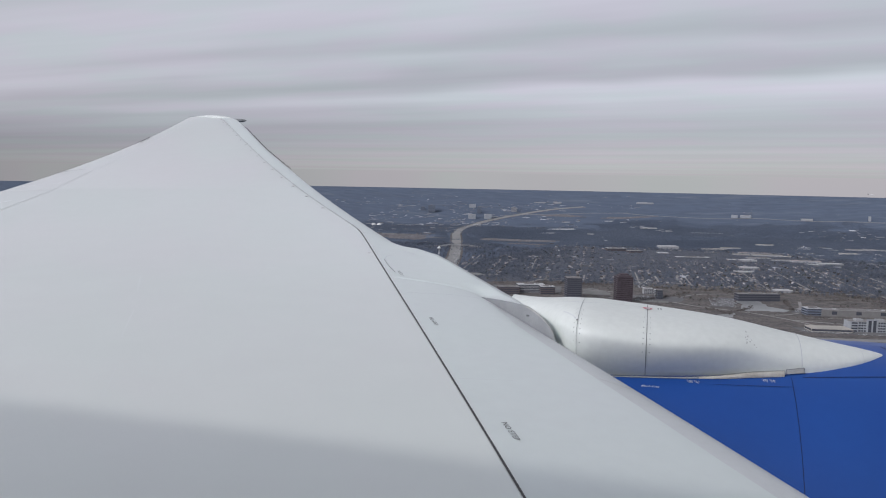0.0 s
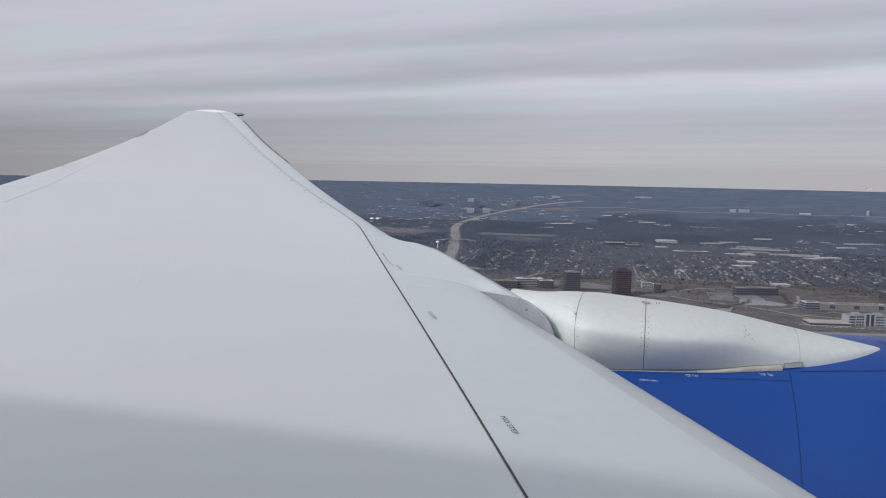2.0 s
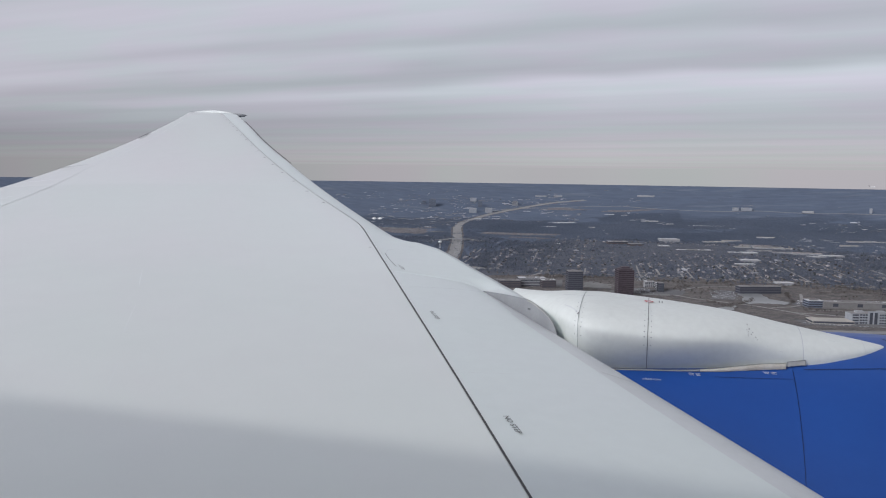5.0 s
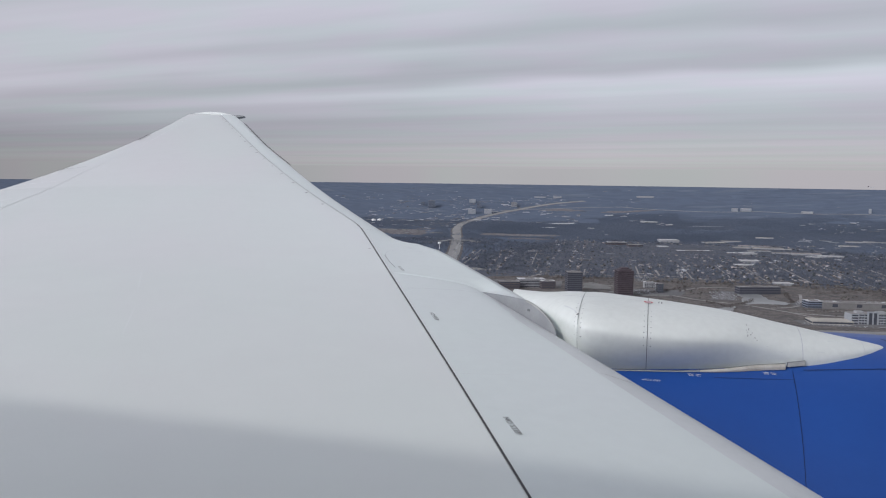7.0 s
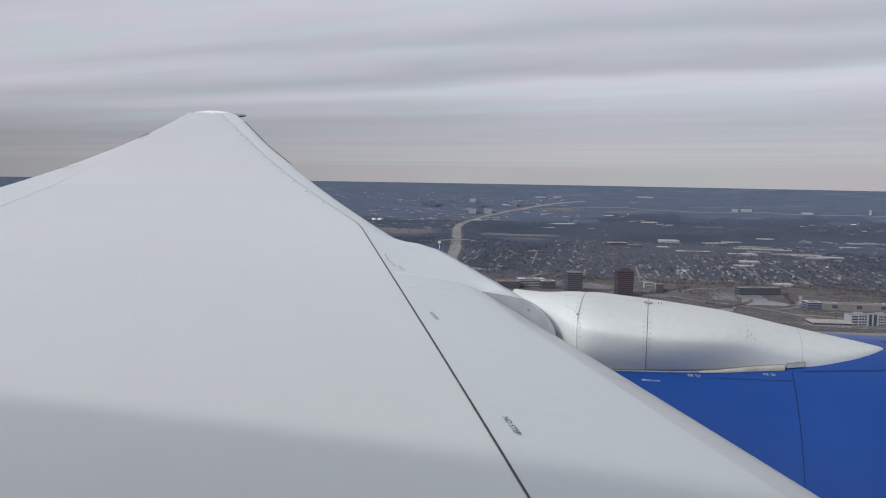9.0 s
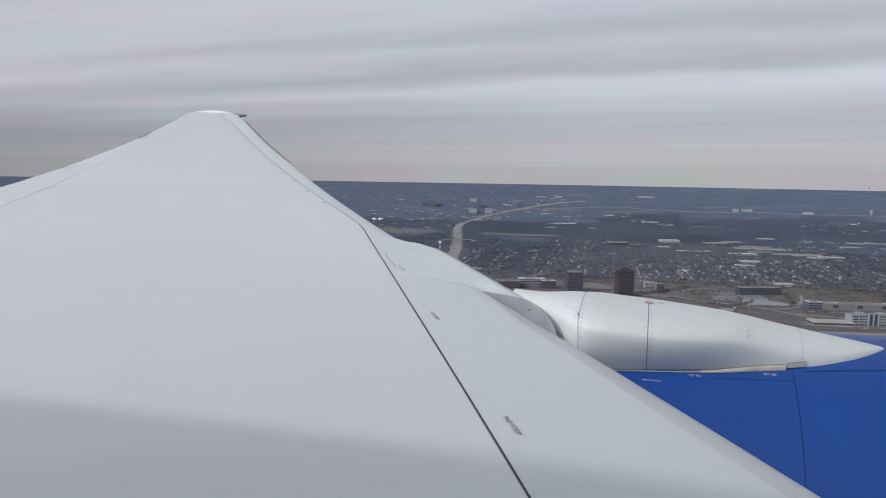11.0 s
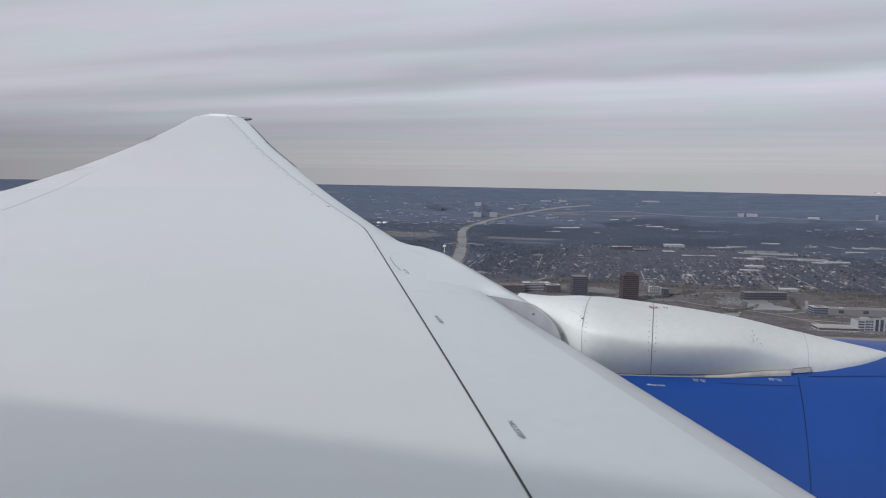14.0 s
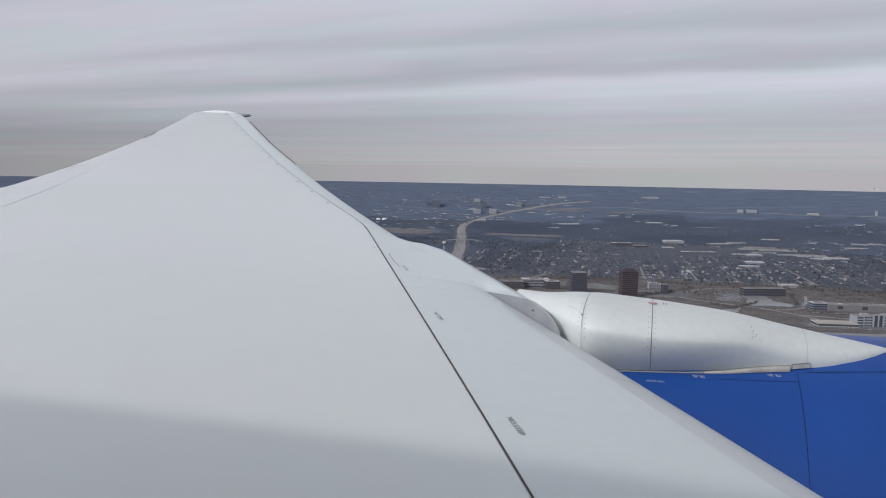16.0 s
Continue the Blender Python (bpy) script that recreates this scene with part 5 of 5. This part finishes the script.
def tree_stuff(name, label, mat, shapes, places, category="trees"):
    verts, faces, base = [], [], 0
    order = rng.integers(0, len(shapes), len(places))
    for k, shape in enumerate(shapes):
        v, f = np.array(shape[0]), np.array(shape[1])
        mine = places[order == k]
        n = len(mine)
        if not n:
            continue
        c, s = np.cos(mine[:, 3])[:, None], np.sin(mine[:, 3])[:, None]
        out = np.stack([(v[None, :, 0] * c - v[None, :, 1] * s) * mine[:, 4:5] + mine[:, 0:1], (v[None, :, 0] * s + v[None, :, 1] * c) * mine[:, 4:5] + mine[:, 1:2], v[None, :, 2] * mine[:, 5:6] + mine[:, 2:3]], 2)
        verts.append(out.reshape(-1, 3))
        faces.append((f[None] + (base + np.arange(n) * len(v))[:, None, None]).reshape(-1, 3))
        base += n * len(v)
    verts, faces = np.concatenate(verts), np.concatenate(faces)
    me = bpy.data.meshes.new(name)
    me.vertices.add(len(verts)), me.loops.add(faces.size), me.polygons.add(len(faces))
    me.vertices.foreach_set("co", verts.ravel())
    me.loops.foreach_set("vertex_index", faces.ravel())
    me.polygons.foreach_set("loop_start", np.arange(0, faces.size, 3))
    me.materials.append(mat)
    me.update(calc_edges=True)
    return tagged(new(name, me), label, category, kind="stuff")


def sow(n, near, far, a0=-50.0, a1=22.0):
    """Random places in the sector of land ahead: even over its area."""
    r = np.sqrt(rng.uniform(near * near, far * far, n))
    a = np.radians(rng.uniform(a0, a1, n))
    return r * np.sin(a), r * np.cos(a)


def value_noise(x, y, scale, seed):
    """Smooth random field on a lattice, 0 to 1."""
    u, v = x / scale, y / scale
    i, j = np.floor(u).astype(int), np.floor(v).astype(int)
    fu, fv = u - i, v - j
    fu, fv = fu * fu * (3 - 2 * fu), fv * fv * (3 - 2 * fv)
    h = lambda a, b: np.abs(np.sin(a * 127.1 + b * 311.7 + seed) * 43758.5453) % 1
    return (h(i, j) * (1 - fu) + h(i + 1, j) * fu) * (1 - fv) + (h(i, j + 1) * (1 - fu) + h(i + 1, j + 1) * fu) * fv


def distance_to(line, x, y):
    best = np.full(x.shape, 1e9)
    for p in line[::2]:
        best = np.minimum(best, (x - p.x) ** 2 + (y - p.y) ** 2)
    return np.sqrt(best)


def keep_off(x, y):
    ok = (distance_to(spine, x, y) > 26) & (distance_to(near_spine, x, y) > 24)
    for x0, x1, y0, y1 in ((-1000, -760, 2520, 2780), (-570, -300, 2600, 2710), (-460, -310, 2490, 2530), (-440, -310, 3370, 3480), (-430, -360, 3090, 3150), (-45, 28, 3680, 3722), (-225, -175, 3905, 3938), (160, 310, 3480, 3520),
                           (-560, -300, 4020, 4110), (-240, 60, 4020, 4130), (160, 240, 1350, 1475), (225, 380, 1300, 1400), (220, 335, 1150, 1215), (-720, -450, 1360, 1560), (-300, -10, 1345, 1475), (60, 180, 2150, 2290)):
        ok &= ~((x > x0) & (x < x1) & (y > y0) & (y < y1))
    return ok


shapes_near = [tree_shape(s, 26) for s in range(8)]


def crown_shape(seed, sides=6):
    """A far treetop: an uneven clump with a ragged skirt."""
    loc = random.Random(seed)
    verts = [(loc.uniform(-0.15, 0.15), loc.uniform(-0.15, 0.15), 1.0)]
    for k in range(sides):
        a = 2 * math.pi * (k + loc.uniform(-0.3, 0.3)) / sides
        r = loc.uniform(0.4, 0.62)
        verts.append((r * math.cos(a), r * math.sin(a), loc.uniform(-0.1, 0.35)))
    return verts, [(0, 1 + k, 1 + (k + 1) % sides) for k in range(sides)]


shapes_far = [crown_shape(40 + s) for s in range(9)]
# near and middle: gardens, street trees and copses
x, y = sow(64000, 980, 2700, -36.0, 24.0)
n1 = value_noise(x, y, 90, 3.0)
edge_wood = (x > -430) & (x < -222) & (y > 1620)
wild = edge_wood | (y > 2500) | ((x > 430) & (y > 1900)) | ((x < -450) & (y > 2150))
open_land = y < 1535
chance = np.where(wild, 0.95, np.where(open_land, np.where(n1 > 0.66, 0.4, 0.03), 0.30 + 0.6 * n1 * n1))
lanes = [Vector((p.x, p.y, 0)) for pts in (*streets[::2], *MAIN_STREETS) for p in bend(pts, 10.0)]
margin = lambda x, y: 2420 + 330 * (value_noise(x, y * 0.7, 170, 5.0) - 0.3)
pick = (rng.random(len(x)) < chance) & keep_off(x, y) & (np.hypot(x, y) < margin(x, y))
x, y = x[pick], y[pick]
pick = distance_to(lanes, x, y) > 5.5
x, y = x[pick], y[pick]
size = np.where(y < 1535, rng.uniform(2.2, 5.0, len(x)), rng.uniform(3.5, 7.0, len(x)))
places = np.stack([x, y, land_zs(x, y), rng.uniform(0, 6.28, len(x)), size, size * rng.uniform(0.8, 1.1, len(x))], 1)
green = rng.random(len(x)) < 0.035
low = (places[:, 1] < 1560) & ~green
tree_stuff("bare_trees", "leafless trees among houses and in copses, blued for haze", TWIG, shapes_near, places[~green & ~low])
tree_stuff("bare_shrubs", "brown leafless trees and shrubs on open grass", SHRUB, shapes_near, places[low])
tree_stuff("evergreens", "scattered dark evergreen trees", EVERGREEN, shapes_near, places[green])
# tree belts and hedges on the open ground by the offices
BELTS = (((6, 1550), (60, 1553), (112, 1548), (167, 1594)), ((164, 1512), (203, 1550), (242, 1572)), ((238, 1466), (234, 1397), (233, 1354)), ((265, 1565), (323, 1611), (364, 1570), (410, 1529)),
         ((-32, 1374), (6, 1394), (46, 1452), (78, 1503)), ((129, 1294), (150, 1318), (172, 1368)), ((236, 1287), (276, 1286), (318, 1280)), ((96, 1316), (116, 1295), (134, 1262)), ((290, 1485), (351, 1515), (406, 1514)),
         ((-117, 1335), (-80, 1356)), ((-300, 1500), (-200, 1530), (-60, 1560)))
rows_of_trees = []
for belt in BELTS:
    for p in bend(belt, 3.2):
        for k in range(2):
            if rng.random() < 0.75:
                h = rng.uniform(2.4, 5.2)
                rows_of_trees.append((p.x + rng.uniform(-4, 4), p.y + rng.uniform(-7, 7), p.z, rng.uniform(0, 6.28), h, h * rng.uniform(0.8, 1.1)))
tree_stuff("tree_belts", "leafless brown tree belts along roads and car parks", SHRUB, shapes_near, np.array(rows_of_trees))
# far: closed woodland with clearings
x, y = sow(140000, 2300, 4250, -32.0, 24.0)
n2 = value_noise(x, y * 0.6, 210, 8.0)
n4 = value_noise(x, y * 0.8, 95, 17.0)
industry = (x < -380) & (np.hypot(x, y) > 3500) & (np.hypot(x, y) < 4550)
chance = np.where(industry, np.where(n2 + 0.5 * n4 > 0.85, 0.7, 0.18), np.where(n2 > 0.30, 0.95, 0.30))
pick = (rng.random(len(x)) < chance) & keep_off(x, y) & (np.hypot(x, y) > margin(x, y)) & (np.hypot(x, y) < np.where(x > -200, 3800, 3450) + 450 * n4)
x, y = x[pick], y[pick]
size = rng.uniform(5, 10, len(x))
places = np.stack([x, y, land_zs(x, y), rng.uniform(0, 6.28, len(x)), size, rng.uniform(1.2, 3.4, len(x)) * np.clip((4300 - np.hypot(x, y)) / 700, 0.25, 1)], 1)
tree_stuff("far_woodland", "leafless woodland stretching to the horizon, haze in its blue colour", WOOD, shapes_far, places, "woodland")

# far roofs: pale blocks of several sizes, thick in the estates and rare in the woods
x, y = sow(9000, 2500, 4800, -32.0, 24.0)
dist = np.hypot(x, y)
n3 = value_noise(x, y * 0.5, 260, 21.0)
n5 = value_noise(x, y * 0.7, 120, 4.0)
estate = (x < -330) & (dist > 3450) & (dist < 4500) & (n5 > 0.42)
pick = (rng.random(len(x)) < np.where(estate, 0.75, np.where((n3 > 0.66) & (n5 > 0.5), 0.35, 0.010))) & keep_off(x, y)
kinds = (box(-17, -6, -1, 17, 6, 2.6), box(-8, -6, -1, 8, 6, 3.2), join(box(-12, -5, -1, 4, 5, 2.2), box(4, -3, -1, 11, 5, 3.4)), box(-26, -4, -1, 26, 4, 2.2))
roofs = [[], [], [], []]
for u, v in zip(x[pick], y[pick]):
    roofs[rng.integers(0, 4)].append((u, v, land_z(u, v) + 1, rng.uniform(-15, 25), 0.16 + 0.6 * rng.random() ** 3))
tagged(part("far_buildings", join(*[scatter(a, b) for a, b in zip(kinds, roofs)]), FLECK), "scattered pale flat-roofed buildings far off", "buildings", kind="stuff")

# ---- land plan, 5 : 7: scaled along the camera's sight lines to keep its view, drawn in towards the rim ----
PLAN_EYE, EVEN_R, RIM = 200.0, 2400.0, FAR


def scale_from_eye(x, y, z):
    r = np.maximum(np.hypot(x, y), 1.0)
    k = np.where(r < EVEN_R, 1.4, (1.4 * EVEN_R + (RIM - 1.4 * EVEN_R) / (RIM - EVEN_R) * (r - EVEN_R)) / r)
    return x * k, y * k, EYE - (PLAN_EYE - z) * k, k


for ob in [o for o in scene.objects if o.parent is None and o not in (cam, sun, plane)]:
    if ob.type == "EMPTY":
        ax, ay, az, k = scale_from_eye(*ob.location)
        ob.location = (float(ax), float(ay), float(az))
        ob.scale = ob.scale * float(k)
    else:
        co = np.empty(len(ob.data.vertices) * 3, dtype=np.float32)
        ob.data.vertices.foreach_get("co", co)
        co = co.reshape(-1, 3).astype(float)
        ax, ay, az, k = scale_from_eye(co[:, 0], co[:, 1], co[:, 2])
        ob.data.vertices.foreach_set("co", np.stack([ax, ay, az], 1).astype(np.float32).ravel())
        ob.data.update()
